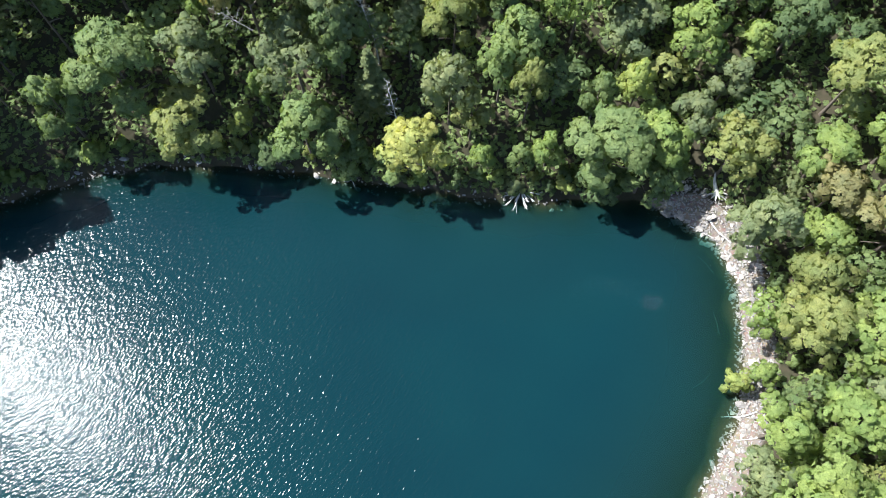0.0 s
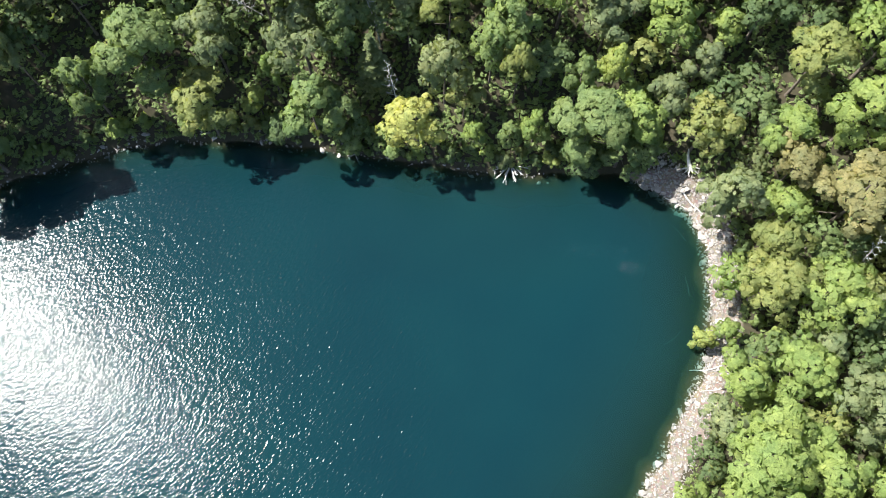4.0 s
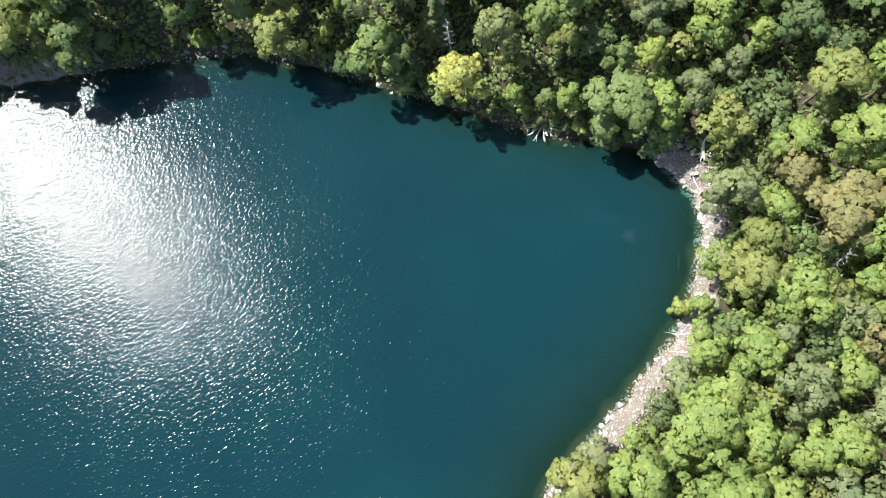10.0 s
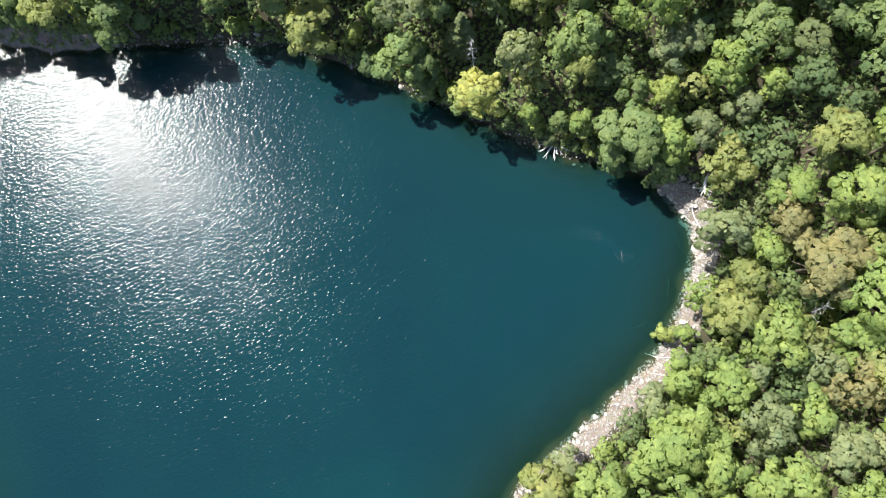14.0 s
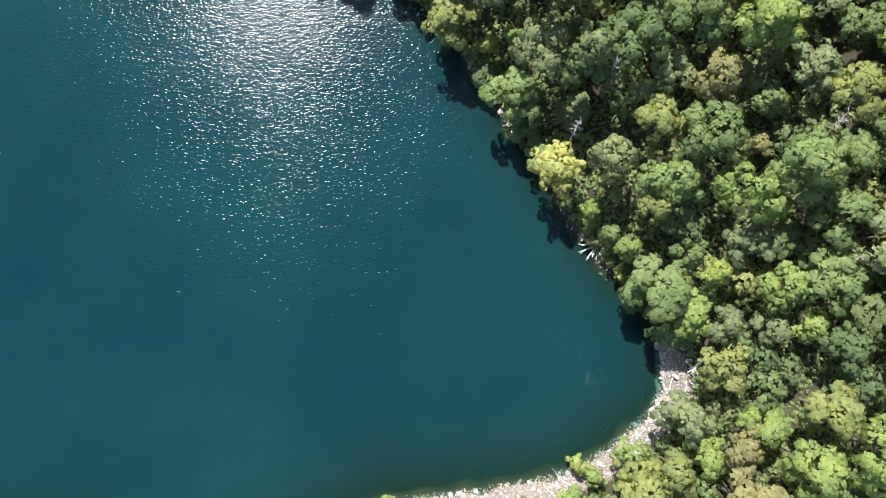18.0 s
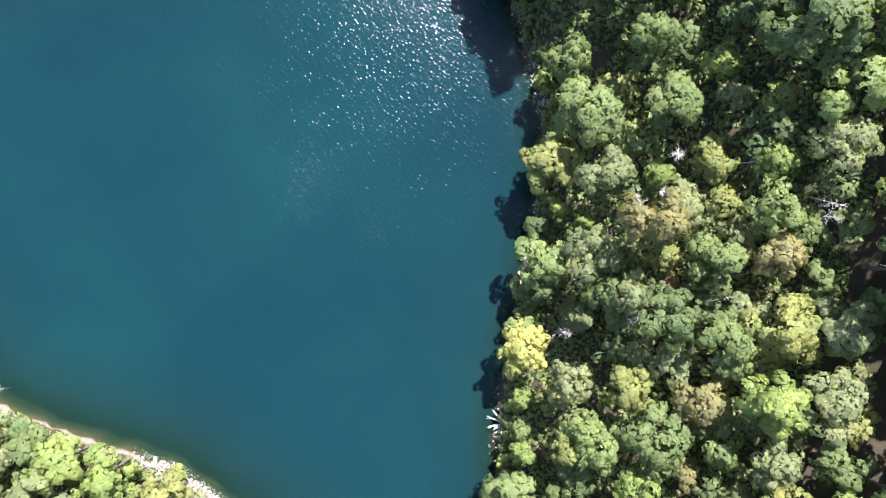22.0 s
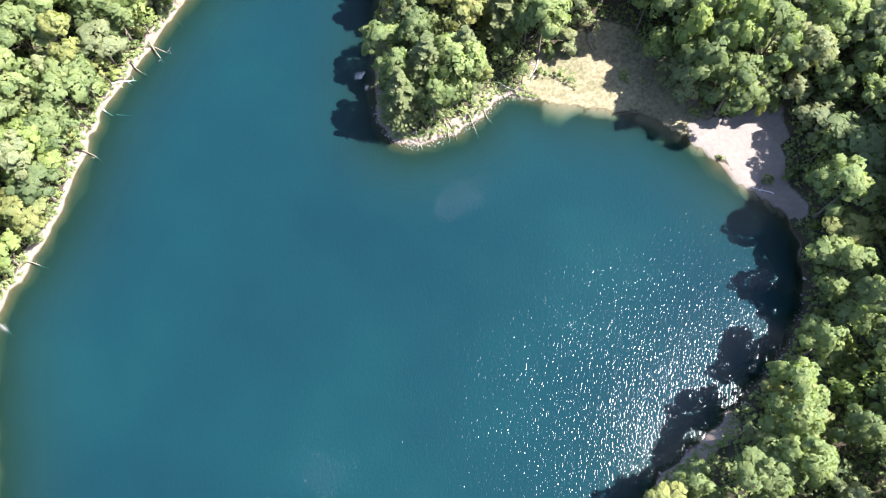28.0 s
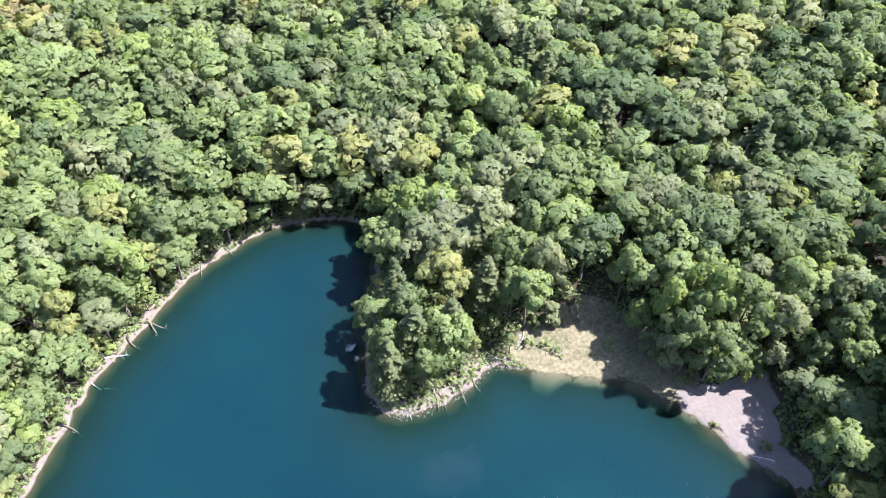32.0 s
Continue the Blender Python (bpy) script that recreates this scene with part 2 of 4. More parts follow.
    links.new(b.outputs[0], bsdf.inputs["Normal"])
    links.new(bsdf.outputs[0], out.inputs[0])
    return m


def water_material():
    """Cloudy blue-green water: the bed shows through where it is shallow, and ripples carry the sun's glitter."""
    m, nodes, links, out = material("lake_water")
    coord = nodes.new("ShaderNodeTexCoord")
    turn = nodes.new("ShaderNodeMapping")
    turn.vector_type = "TEXTURE"
    turn.inputs["Rotation"].default_value = (0, 0, radians(WAVE_TURN))
    turn.inputs["Scale"].default_value = (2.2, 1.0, 1.0)
    links.new(coord.outputs["Object"], turn.inputs["Vector"])
    ripples = noise_node(nodes, links, 4.6, 0.7, 0.5, turn.outputs[0])
    swell = noise_node(nodes, links, 1.9, 1.0, 0.5, turn.outputs[0])
    gusts = noise_node(nodes, links, 0.028, 3.0, 0.55, coord.outputs["Object"])
    calm = nodes.new("ShaderNodeMapRange")
    calm.inputs[1].default_value, calm.inputs[2].default_value = 0.3, 0.7
    calm.inputs[3].default_value, calm.inputs[4].default_value = 0.75, 1.1
    links.new(gusts.outputs[0], calm.inputs[0])
    height = maths(nodes, links, "ADD", maths(nodes, links, "MULTIPLY", ripples.outputs[0], calm.outputs[0]), maths(nodes, links, "MULTIPLY", swell.outputs[0], 1.1))
    bump = nodes.new("ShaderNodeBump")
    bump.inputs["Strength"].default_value, bump.inputs["Distance"].default_value = 1.0, WAVE_HEIGHT
    links.new(height, bump.inputs["Height"])
    depth = nodes.new("ShaderNodeAttribute")
    depth.attribute_name = "depth"
    cloud = ramp(nodes, [(0.3, (0.0017, 0.0152, 0.0221)), (0.55, (0.0021, 0.0193, 0.0251)), (0.75, (0.0025, 0.0238, 0.0277))])
    links.new(gusts.outputs[0], cloud.inputs[0])
    shallow = maths(nodes, links, "POWER", 0.58, depth.outputs["Fac"])
    green = mix_rgb(nodes, links, "MIX", maths(nodes, links, "POWER", 0.75, depth.outputs["Fac"]), cloud.outputs[0], (0.009, 0.024, 0.0165))
    body = nodes.new("ShaderNodeBsdfDiffuse")
    links.new(green, body.inputs["Color"])
    clear = nodes.new("ShaderNodeBsdfTransparent")
    links.new(mix_rgb(nodes, links, "MIX", maths(nodes, links, "POWER", 0.5, depth.outputs["Fac"]), (0.08, 0.62, 0.58), (0.95, 0.97, 0.93)), clear.inputs["Color"])
    under = nodes.new("ShaderNodeMixShader")
    links.new(shallow, under.inputs[0])
    links.new(body.outputs[0], under.inputs[1])
    links.new(clear.outputs[0], under.inputs[2])
    gloss = nodes.new("ShaderNodeBsdfGlossy")
    gloss.distribution = "BECKMANN"
    gloss.inputs["Roughness"].default_value = 0.2
    links.new(bump.outputs[0], gloss.inputs["Normal"])
    fresnel = nodes.new("ShaderNodeFresnel")
    fresnel.inputs["IOR"].default_value = 1.22
    links.new(bump.outputs[0], fresnel.inputs["Normal"])
    top = nodes.new("ShaderNodeMixShader")
    links.new(fresnel.outputs[0], top.inputs[0])
    links.new(under.outputs[0], top.inputs[1])
    links.new(gloss.outputs[0], top.inputs[2])
    links.new(top.outputs[0], out.inputs[0])
    return m


WAVE_TURN, WAVE_HEIGHT = 50.0, 0.058
GROUND, WATER = ground_material(), water_material()

# ---------------------------------------------------------------- the lie of the land
SHORE = [
    (-115.2, -1), (-117.6, 8.5), (-120.5, 17), (-118, 24), (-112, 32), (-103, 37), (-90, 41.2), (-75.5, 44.2),
    (-62, 49.2), (-49, 54.2), (-40, 56.9), (-24, 57.4), (-8, 55.7), (10, 54.0), (24.5, 54.7), (31.8, 52.3),
    (36.5, 49), (38.5, 43), (38.5, 34), (37, 27), (32.5, 18), (27.5, 9.5), (23, 2), (20.5, -7),
    (17.5, -19), (13, -30.4), (4.6, -38.2), (-2.4, -45.4), (-9.6, -54.5), (-16.7, -63.6), (-27, -71.5), (-40, -81.5),
    (-52, -86.5), (-62, -88.5), (-71, -86.5), (-78, -83), (-82.5, -76), (-76, -62), (-66.5, -45), (-63, -35),
    (-65.5, -29), (-71, -27.2), (-79, -27.3), (-87.6, -29.8), (-94, -25.5), (-103, -18.5), (-109.6, -13.2), (-112.9, -8),
]


def rounded(points, steps):
    """A closed curve through the points."""
    p = np.array(points, float)
    a, b, c, d = np.roll(p, 1, 0), p, np.roll(p, -1, 0), np.roll(p, -2, 0)
    rows = []
    for k in range(steps):
        t = k / steps
        rows.append(0.5 * (2 * b + (c - a) * t + (2 * a - 5 * b + 4 * c - d) * t * t + (3 * b - a - 3 * c + d) * t**3))
    return np.stack(rows, 1).reshape(-1, 2)


def wobble(x, y):
    """Smooth uneven numbers of about -1 to 1."""
    return (np.sin(0.61 * x + 1.3 * np.sin(0.23 * y)) + np.sin(0.53 * y + 1.7 * np.sin(0.31 * x + 2)) + np.sin(0.37 * (x + y) + 4)) / 3


CURVE = rounded(SHORE, 7)


def inland(x, y):
    """Metres from the water's edge: over land positive, over the lake negative."""
    x, y = np.atleast_1d(np.asarray(x, float)), np.atleast_1d(np.asarray(y, float))
    far, inside = np.full(len(x), 1e9), np.zeros(len(x), bool)
    for (ax, ay), (bx, by) in zip(CURVE, np.roll(CURVE, -1, 0)):
        dx, dy = bx - ax, by - ay
        k = np.clip(((x - ax) * dx + (y - ay) * dy) / (dx * dx + dy * dy), 0, 1)
        far = np.minimum(far, (x - ax - k * dx) ** 2 + (y - ay - k * dy) ** 2)
        if abs(dy) > 1e-9:
            inside ^= ((ay > y) != (by > y)) & (x < ax + (y - ay) * dx / dy)
    d = np.sqrt(far) * np.where(inside, -1, 1)
    return d + 0.55 * wobble(x * 1.9, y * 1.9) * np.clip(1.2 - np.abs(d) / 8, 0, 1)


def ease(a, b, v):
    t = np.clip((v - a) / (b - a), 0, 1)
    return t * t * (3 - 2 * t)


def hill(x, y):
    """How much a place belongs to the steep bank on the sunny side of the lake."""
    return ease(38, 60, y + 0.35 * np.maximum(0, -x - 40))


def near_beach(x, y):
    """The open shore between the point and the steep bank: its sand, and its bare ground under trees."""
    x, y = x + 1.6 * wobble(x * 0.9, y * 0.9), y + 1.6 * wobble(y * 0.8 + 3, x * 0.8)
    x, y = x + 0.7 * wobble(x * 2.3, y * 2.1), y + 0.7 * wobble(y * 2.2 + 1, x * 2.4)
    sand = open_ = 0.0
    for cx, cy, r in ((-118.5, -2.5, 5.2), (-123.5, 0.5, 6.0), (-128.0, -0.5, 4.2), (-121.5, 7.5, 4.8), (-121.8, 14.0, 3.4)):
        sand = np.maximum(sand, ease(r + 0.8, r - 0.8, np.hypot(x - cx, y - cy)))
    for cx, cy, r in ((-105.5, -25.5, 9.5), (-99.0, -28.5, 7.0), (-97.0, -24.0, 5.0), (-112.5, -29.0, 6.5), (-114.5, -19.0, 6.5), (-117.0, -12.5, 5.5), (-112.0, -11.0, 5.0)):
        open_ = np.maximum(open_, ease(r + 1.8, r - 1.8, np.hypot(x - cx, y - cy)))
    return sand, open_


def height(x, y, d=None):
    x, y = np.atleast_1d(np.asarray(x, float)), np.atleast_1d(np.asarray(y, float))
    d = inland(x, y) if d is None else d
    n = hill(x, y)
    sand, open_ = near_beach(x, y)
    flat = 1 - 0.75 * np.maximum(sand, open_)
    slope, top = 0.13 + n * (0.2 + 0.36 * ease(5, -55, x)), 22 + 36 * n
    steep = ease(-129, -145, x) * ease(11, 25, y)
    slope, top = slope + 0.45 * steep, top + 18 * steep
    land = (0.35 + 1.9 * n) * ease(0, 2.5, d) * flat + 0.06 * np.maximum(d, 0) + top * (1 - np.exp(-slope * np.maximum(d - 3, 0) / top)) * flat
    land = land + 0.5 * wobble(x * 0.35, y * 0.35) * ease(4, 25, d) + 0.12 * wobble(x * 1.7, y * 1.7) * ease(0.5, 4, d)
    shelf = 1 - np.maximum(0.45 * sand, 0.72 * open_)
    bed = -np.minimum((0.5 + 0.9 * n) * shelf * np.maximum(-d, 0), 9.0)
    return np.where(d > 0, land, bed)


def spread(lo, hi, step, far):
    """Grid lines: even between lo and hi, and ever wider out to the horizon."""
    out = np.cumsum(step * 1.35 ** np.arange(1, 24))
    out = out[out < far]
    return np.concatenate([lo - out[::-1], np.arange(lo, hi + 0.01, step), hi + out])


def mesh_of(name, verts, faces, mats, smooth=False, normals=None):
    """A mesh from arrays of corners and of faces that all have as many sides."""
    me = bpy.data.meshes.new(name)
    verts, faces = np.asarray(verts, np.float32), np.asarray(faces, np.int32)
    sides = faces.shape[1]
    me.vertices.add(len(verts))
    me.vertices.foreach_set("co", verts.ravel())
    me.loops.add(faces.size)
    me.loops.foreach_set("vertex_index", faces.ravel())
    me.polygons.add(len(faces))
    me.polygons.foreach_set("loop_start", np.arange(0, faces.size, sides, dtype=np.int32))
    me.polygons.foreach_set("use_smooth", np.full(len(faces), smooth))
    for mat in mats if isinstance(mats, (list, tuple)) else [mats]:
        me.materials.append(mat)
    me.update(calc_edges=True)
    if normals is not None:
        me.polygons.foreach_set("use_smooth", np.full(len(faces), True))
        me.normals_split_custom_set_from_vertices(np.asarray(normals, np.float32))
    return me


def grid_faces(nx, ny):
    i = (np.arange(ny - 1)[:, None] * nx + np.arange(nx - 1)).ravel()
    return np.stack([i, i + 1, i + nx + 1, i + nx], 1)


def attribute(me, name, values):
    a = me.attributes.new(name, "FLOAT", "POINT")
    a.data.foreach_set("value", np.asarray(values, np.float32))


gx, gy = spread(-150, 80, 1.1, 3500), spread(-115, 110, 1.1, 3500)
X, Y = [a.ravel() for a in np.meshgrid(gx, gy)]
D = inland(X, Y)
Z = height(X, Y, D)
ground_me = mesh_of("ground", np.stack([X, Y, Z], 1), grid_faces(len(gx), len(gy)), GROUND, True)
sand_zone, open_zone = near_beach(X, Y)
east = ease(20, 30, X - 0.5 * np.maximum(Y - 46, 0)) * ease(-12, 0, Y)
south = ease(-20, -30, Y) * ease(-130, -100, X)
stony_reach = 0.4 + 2.8 * east - 1.0 * hill(X, Y) * (1 - east) + 0.6 * wobble(X * 0.8, Y * 0.8)
sand_reach = 0.8 + 0.9 * wobble(X * 0.6, Y * 0.6)
point_rim = ease(3.4, 2.4, D + 0.6 * wobble(X, Y)) * ease(-38, -34, Y) * ease(-62, -66, X) * ease(-92, -88, X)
attribute(ground_me, "stony", np.maximum(ease(stony_reach + 1.2, stony_reach - 0.8, D) * (1 - open_zone), np.maximum(point_rim, south * (1 - open_zone) * ease(sand_reach + 1.5, sand_reach + 0.6, D))))
attribute(ground_me, "sandy", sand_zone)
attribute(ground_me, "clearing", open_zone)
attribute(ground_me, "wet", ease(0.5, -0.4, D))
attribute(ground_me, "shoal", np.maximum(sand_zone, open_zone) * ease(0.3, -0.3, D))
attribute(ground_me, "weed", ease(-0.9, -2.6, D + 0.5 * wobble(X * 0.7, Y * 0.7)) * (1 - np.maximum(sand_zone, open_zone)))
ground = tagged(new("ground", ground_me), "wooded ground with leaf litter, stony banks and sand", "ground", kind="structure")

wx, wy = np.arange(-126, 44, 1.0), np.arange(-94, 64, 1.0)
WX, WY = [a.ravel() for a in np.meshgrid(wx, wy)]
WD = inland(WX, WY)
faces = grid_faces(len(wx), len(wy))
faces = faces[(WD[faces] < 2.5).any(1)]
used, faces = np.unique(faces, return_inverse=True)
water_me = mesh_of("water", np.stack([WX, WY, 0 * WX], 1)[used], faces.reshape(-1, 4), WATER, True)
attribute(water_me, "depth", np.maximum(0, -height(WX[used], WY[used], WD[used])))
water = tagged(new("water", water_me), "deep blue-green lake with fine wind ripples", "water", kind="structure")


# ---------------------------------------------------------------- growing things
def unit(v):
    return v / np.maximum(np.linalg.norm(v, axis=-1, keepdims=True), 1e-9)


def sprigs(at, facing, size, rng):
    """A small folded leaf spray at each place, turned to its facing: four corners each."""
    n = len(at)
    side = unit(np.cross(facing, rng.normal(size=(n, 3))))
    up = np.cross(facing, side)
    size = np.asarray(size).reshape(-1, 1)
    wide = size * rng.uniform(0.42, 0.62, (n, 1))
    drop = size * rng.uniform(0.05, 0.3, (n, 1))
    corners = np.stack([at + up * size * 0.55, at - side * wide - facing * drop, at - up * size * 0.55, at + side * wide - facing * drop], 1)
    return corners.reshape(-1, 3), np.arange(4 * n).reshape(-1, 4)


def tube(points, radii, sides=6):
    """A tapering limb through the points: corners and faces, with a closed tip."""
    p, r = np.array(points, float), np.array(radii, float)
    t = unit(np.gradient(p, axis=0))
    a = unit(np.cross(t, np.where(np.abs(t[:, 2:3]) > 0.9, [[1.0, 0, 0]], [[0, 0, 1.0]])))
    b = np.cross(t, a)
    ang = np.arange(sides) * 2 * math.pi / sides
    ring = p[:, None] + r[:, None, None] * (np.cos(ang)[None, :, None] * a[:, None] + np.sin(ang)[None, :, None] * b[:, None])
    i, j = np.meshgrid(np.arange(len(p) - 1), np.arange(sides), indexing="ij")
    k = (j + 1) % sides
    quads = np.stack([i * sides + j, i * sides + k, (i + 1) * sides + k, (i + 1) * sides + j], -1).reshape(-1, 4)
    return ring.reshape(-1, 3), quads


def joined(pieces):
    verts, faces, base = [], [], 0
    for v, f in pieces:
        verts.append(v)
        faces.append(f + base)
        base += len(v)
    return np.concatenate(verts), np.concatenate(faces)


def crown_shape(seed, lumps, leaves, size, wide=4.0, rise=4.4, middle=7.4):
    """The leaf sprays of a broad crown: a few boughs of unlike size, each a heap of leafy lumps, with gaps between."""
    rng = np.random.default_rng(seed)
    boughs = int(rng.integers(6, 10))
    turn = np.arange(boughs) * 2.39996 + rng.uniform(0, 1.1, boughs)
    reach = wide * rng.uniform(0.42, 0.78, boughs)
    bough_r = wide * rng.uniform(0.3, 0.54, boughs)
    reach[0], bough_r[0] = 0.12 * wide, 0.58 * wide
    level = rise * np.concatenate([[0.5], rng.uniform(-0.4, 0.48, boughs - 1)])
    bough_at = np.column_stack([reach * np.cos(turn), reach * np.sin(turn), level])
    own = np.concatenate([np.arange(boughs), rng.choice(boughs, lumps - boughs, p=bough_r**2 / (bough_r**2).sum())])
    up = rng.uniform(-0.4, 1.0, lumps)
    spin = rng.uniform(0, 2 * math.pi, lumps)
    out = np.column_stack([np.sqrt(1 - up**2) * np.cos(spin), np.sqrt(1 - up**2) * np.sin(spin), up])
    lump_at = bough_at[own] + out * (bough_r[own] * rng.uniform(0.6, 0.95, lumps))[:, None] * [1, 1, 0.9]
    lump_r = rng.uniform(0.11, 0.23, lumps) * wide
    lump_at[:boughs] = bough_at
    lump_r[:boughs] = 0.72 * bough_r
    tries = int(leaves * 2.6)
    pick = rng.choice(lumps, tries, p=lump_r**2 / (lump_r**2).sum())
    way = unit(unit(rng.normal(size=(tries, 3))) + 0.5 * out[pick] + [0, 0, 0.45])
    at = lump_at[pick] + way * (lump_r[pick] * rng.uniform(0.86, 1.1, tries))[:, None] * [1, 1, 0.9]
    hid = (((at[:, None] - lump_at[None]) / (0.8 * lump_r[None, :, None])) ** 2).sum(2).min(1) < 1
    seen = np.flatnonzero(~hid)[:leaves]
    at, way, pick = at[seen], way[seen], pick[seen]
    n = len(seen)
    facing = unit(way + 0.4 * rng.normal(size=(n, 3)))
    whole = unit(at / [wide, wide, rise])
    soft = unit(0.7 * way + 0.5 * out[pick] + 0.35 * whole + 0.3 * facing)
    return (*sprigs(at + [0, 0, middle], facing, size * rng.uniform(0.6, 1.35, n), rng), np.repeat(soft, 4, 0))


def conifer_shape(seed, whorls, size, tall=14.0, wide=3.0):
    """Drooping tiers of needle sprays, narrow at the top."""
    rng = np.random.default_rng(seed)
    at, facing, sizes = [], [], []
    for k in range(whorls):
        h = k / (whorls - 1)
        reach = wide * (1 - h) ** 0.8 * rng.uniform(0.85, 1.1) + 0.25
        arms = max(5, int(9 - 4 * h))
        for a in range(arms):
            turn = a * 2 * math.pi / arms + rng.uniform(0, 1)
            steps = max(3, int(reach / 0.28))
            s = np.linspace(0.25, 1, steps)
            r = reach * s * rng.uniform(0.8, 1.1)
            z = 2.5 + (tall - 2.5) * h - 0.28 * r + 0.06 * r * r
            for off in (-0.22, 0.0, 0.22):
                at.append(np.stack([r * np.cos(turn + off * s), r * np.sin(turn + off * s), z], 1) + rng.normal(0, 0.07, (steps, 3)))
                facing.append(np.tile([0.25 * math.cos(turn), 0.25 * math.sin(turn), 1.0], (steps, 1)) + rng.normal(0, 0.3, (steps, 3)))
                sizes.append(size * (1.15 - 0.5 * s))
    facing = unit(np.concatenate(facing))
    return (*sprigs(np.concatenate(at), facing, np.concatenate(sizes), rng), np.repeat(facing, 4, 0))


def limbs(seed, tall, stem, count, reach, start=0.4, sides=6, twigs=0, droop=0.15):
    """A tapered trunk with limbs that fork from it."""
    rng = np.random.default_rng(seed)
    n = 7
    sway = np.cumsum(rng.normal(0, 0.03 * tall / 8, (n, 2)), 0)
    zs = np.linspace(-0.4, tall, n)
    trunk = np.column_stack([sway[:, 0] - sway[0, 0], sway[:, 1] - sway[0, 1], zs])
    rad = stem * np.linspace(1.0, 0.16, n) ** 1.1
    rad[0] *= 1.35
    pieces = [tube(trunk, rad, sides)]
    for k in range(count):
        h = start + (0.97 - start) * (k + rng.uniform(0, 0.8)) / count
        base = np.array([np.interp(h * tall, zs, trunk[:, c]) for c in range(3)])
        turn = k * 2.4 + rng.uniform(0, 0.8)
        long_ = reach * (1.05 - 0.55 * h) * rng.uniform(0.65, 1.15)
        s = np.linspace(0, 1, 5)[:, None]
        way = np.array([math.cos(turn), math.sin(turn), rng.uniform(0.25, 0.8)])
        path = base + s * long_ * way + s**2 * long_ * np.array([*rng.normal(0, 0.15, 2), -droop])
        r0 = stem * (1.05 - h) * 0.5 + 0.02
        pieces.append(tube(path[::2], r0 * np.linspace(1, 0.25, 3), 4))
        for q in range(twigs):
            f = rng.uniform(0.3, 0.9)
            b = np.array([np.interp(f, s[:, 0], path[:, c]) for c in range(3)])
            w = unit(way + rng.normal(0, 0.7, 3))
            ln = long_ * rng.uniform(0.2, 0.45)
            pieces.append(tube([b, b + w * ln * 0.5, b + w * ln + [0, 0, -0.1 * ln]], [r0 * 0.45, r0 * 0.3, r0 * 0.12], 3))
    return joined(pieces)


def part(name, me, parent, label=""):
    ob = new(name, me)
    ob.parent = parent
    return tagged(ob, label)


TREES = {}
KINDS = {
    "maple_tree": dict(lumps=70, wide=4.0, rise=4.3, middle=7.5),
    "oak_tree": dict(lumps=72, wide=4.2, rise=3.8, middle=7.8),
    "birch_tree": dict(lumps=60, wide=3.6, rise=4.8, middle=7.2),
    "ash_tree": dict(lumps=64, wide=3.9, rise=4.6, middle=7.3),
}
SHAPES = 4


def grown(kind, tone, shape, fine):
    """The first tree of its sort, kept aside as the pattern for the others."""
    key = (kind, tone, shape, fine)
    if key not in TREES:
        stem_key, crown_key = (kind, shape, "stem"), (kind, shape, fine, "crown")
        seed = 100 * sorted(KINDS).index(kind) + 7 * shape if kind in KINDS else 900 + shape
        if stem_key not in TREES:
            TREES[stem_key] = limbs(seed, 14.0, 0.2, 2, 1.5, 0.3, 5) if kind == "pine_tree" else limbs(seed, 9.5, 0.24, 4, 3.6, 0.35, 5)
        if crown_key not in TREES:
            if kind == "pine_tree":
                TREES[crown_key] = conifer_shape(seed, 15, 0.75)
            else:
                TREES[crown_key] = crown_shape(seed, leaves=(360, 720, 1450)[fine], size=(0.78, 0.86, 0.6)[fine], **KINDS[kind])
        TREES[key] = (mesh_of("trunk", *TREES[stem_key], BARK, True), mesh_of("crown", *TREES[crown_key][:2], LEAF[tone], normals=TREES[crown_key][2]))
    return TREES[key]


LOOKS = {
    "green": "mid-green leafy crown", "deep": "dark green leafy crown", "bright": "bright fresh green crown", "grey": "pale grey-green crown",
    "olive": "olive-green crown", "tan": "crown turning pale tan", "yellow": "bright yellow crown", "lime": "bright yellow-green crown", "rust": "small rust-brown crown", "needle": "tiered dark green needles",
}
TAKEN = []
PLACES = collections.Counter()


def plant(kind, x, y, tall, wide, tone, turn=0.0, fine=2, where="on the wooded bank", lean=(0.0, 0.0)):
    z = float(height(x, y)[0])
    shape = PLACES[kind] % SHAPES
    PLACES[kind] += 1
    trunk, crown = grown(kind, tone, shape, fine)
    tree = new(kind)
    tree.empty_display_size = 0.5
    nominal = 14.0 if kind == "pine_tree" else 12.0
    broad = 6.0 if kind == "pine_tree" else 8.4
    tree.matrix_basis = pose(x, y, z, lean[0], lean[1], turn) @ Matrix.Diagonal((wide / broad, wide / broad, tall / nominal, 1))
    tagged(tree, f"{kind.split('_')[0]} tree with {LOOKS[tone]}, {where}", "tree", f"{kind.split('_')[0]} trees in the wood")
    part("trunk", trunk, tree)
    part("crown", crown, tree)
    TAKEN.append((x, y, wide / 2))
    return tree


def sapling(kind, x, y, tall, wide, tone, turn):
    tree = plant(kind, x, y, tall, wide, tone, turn, fine=0)
    tree.name = "sapling"
    return tagged(tree, f"young {kind.split('_')[0]} with {LOOKS[tone]}, under taller trees", "sapling", "saplings in the wood")

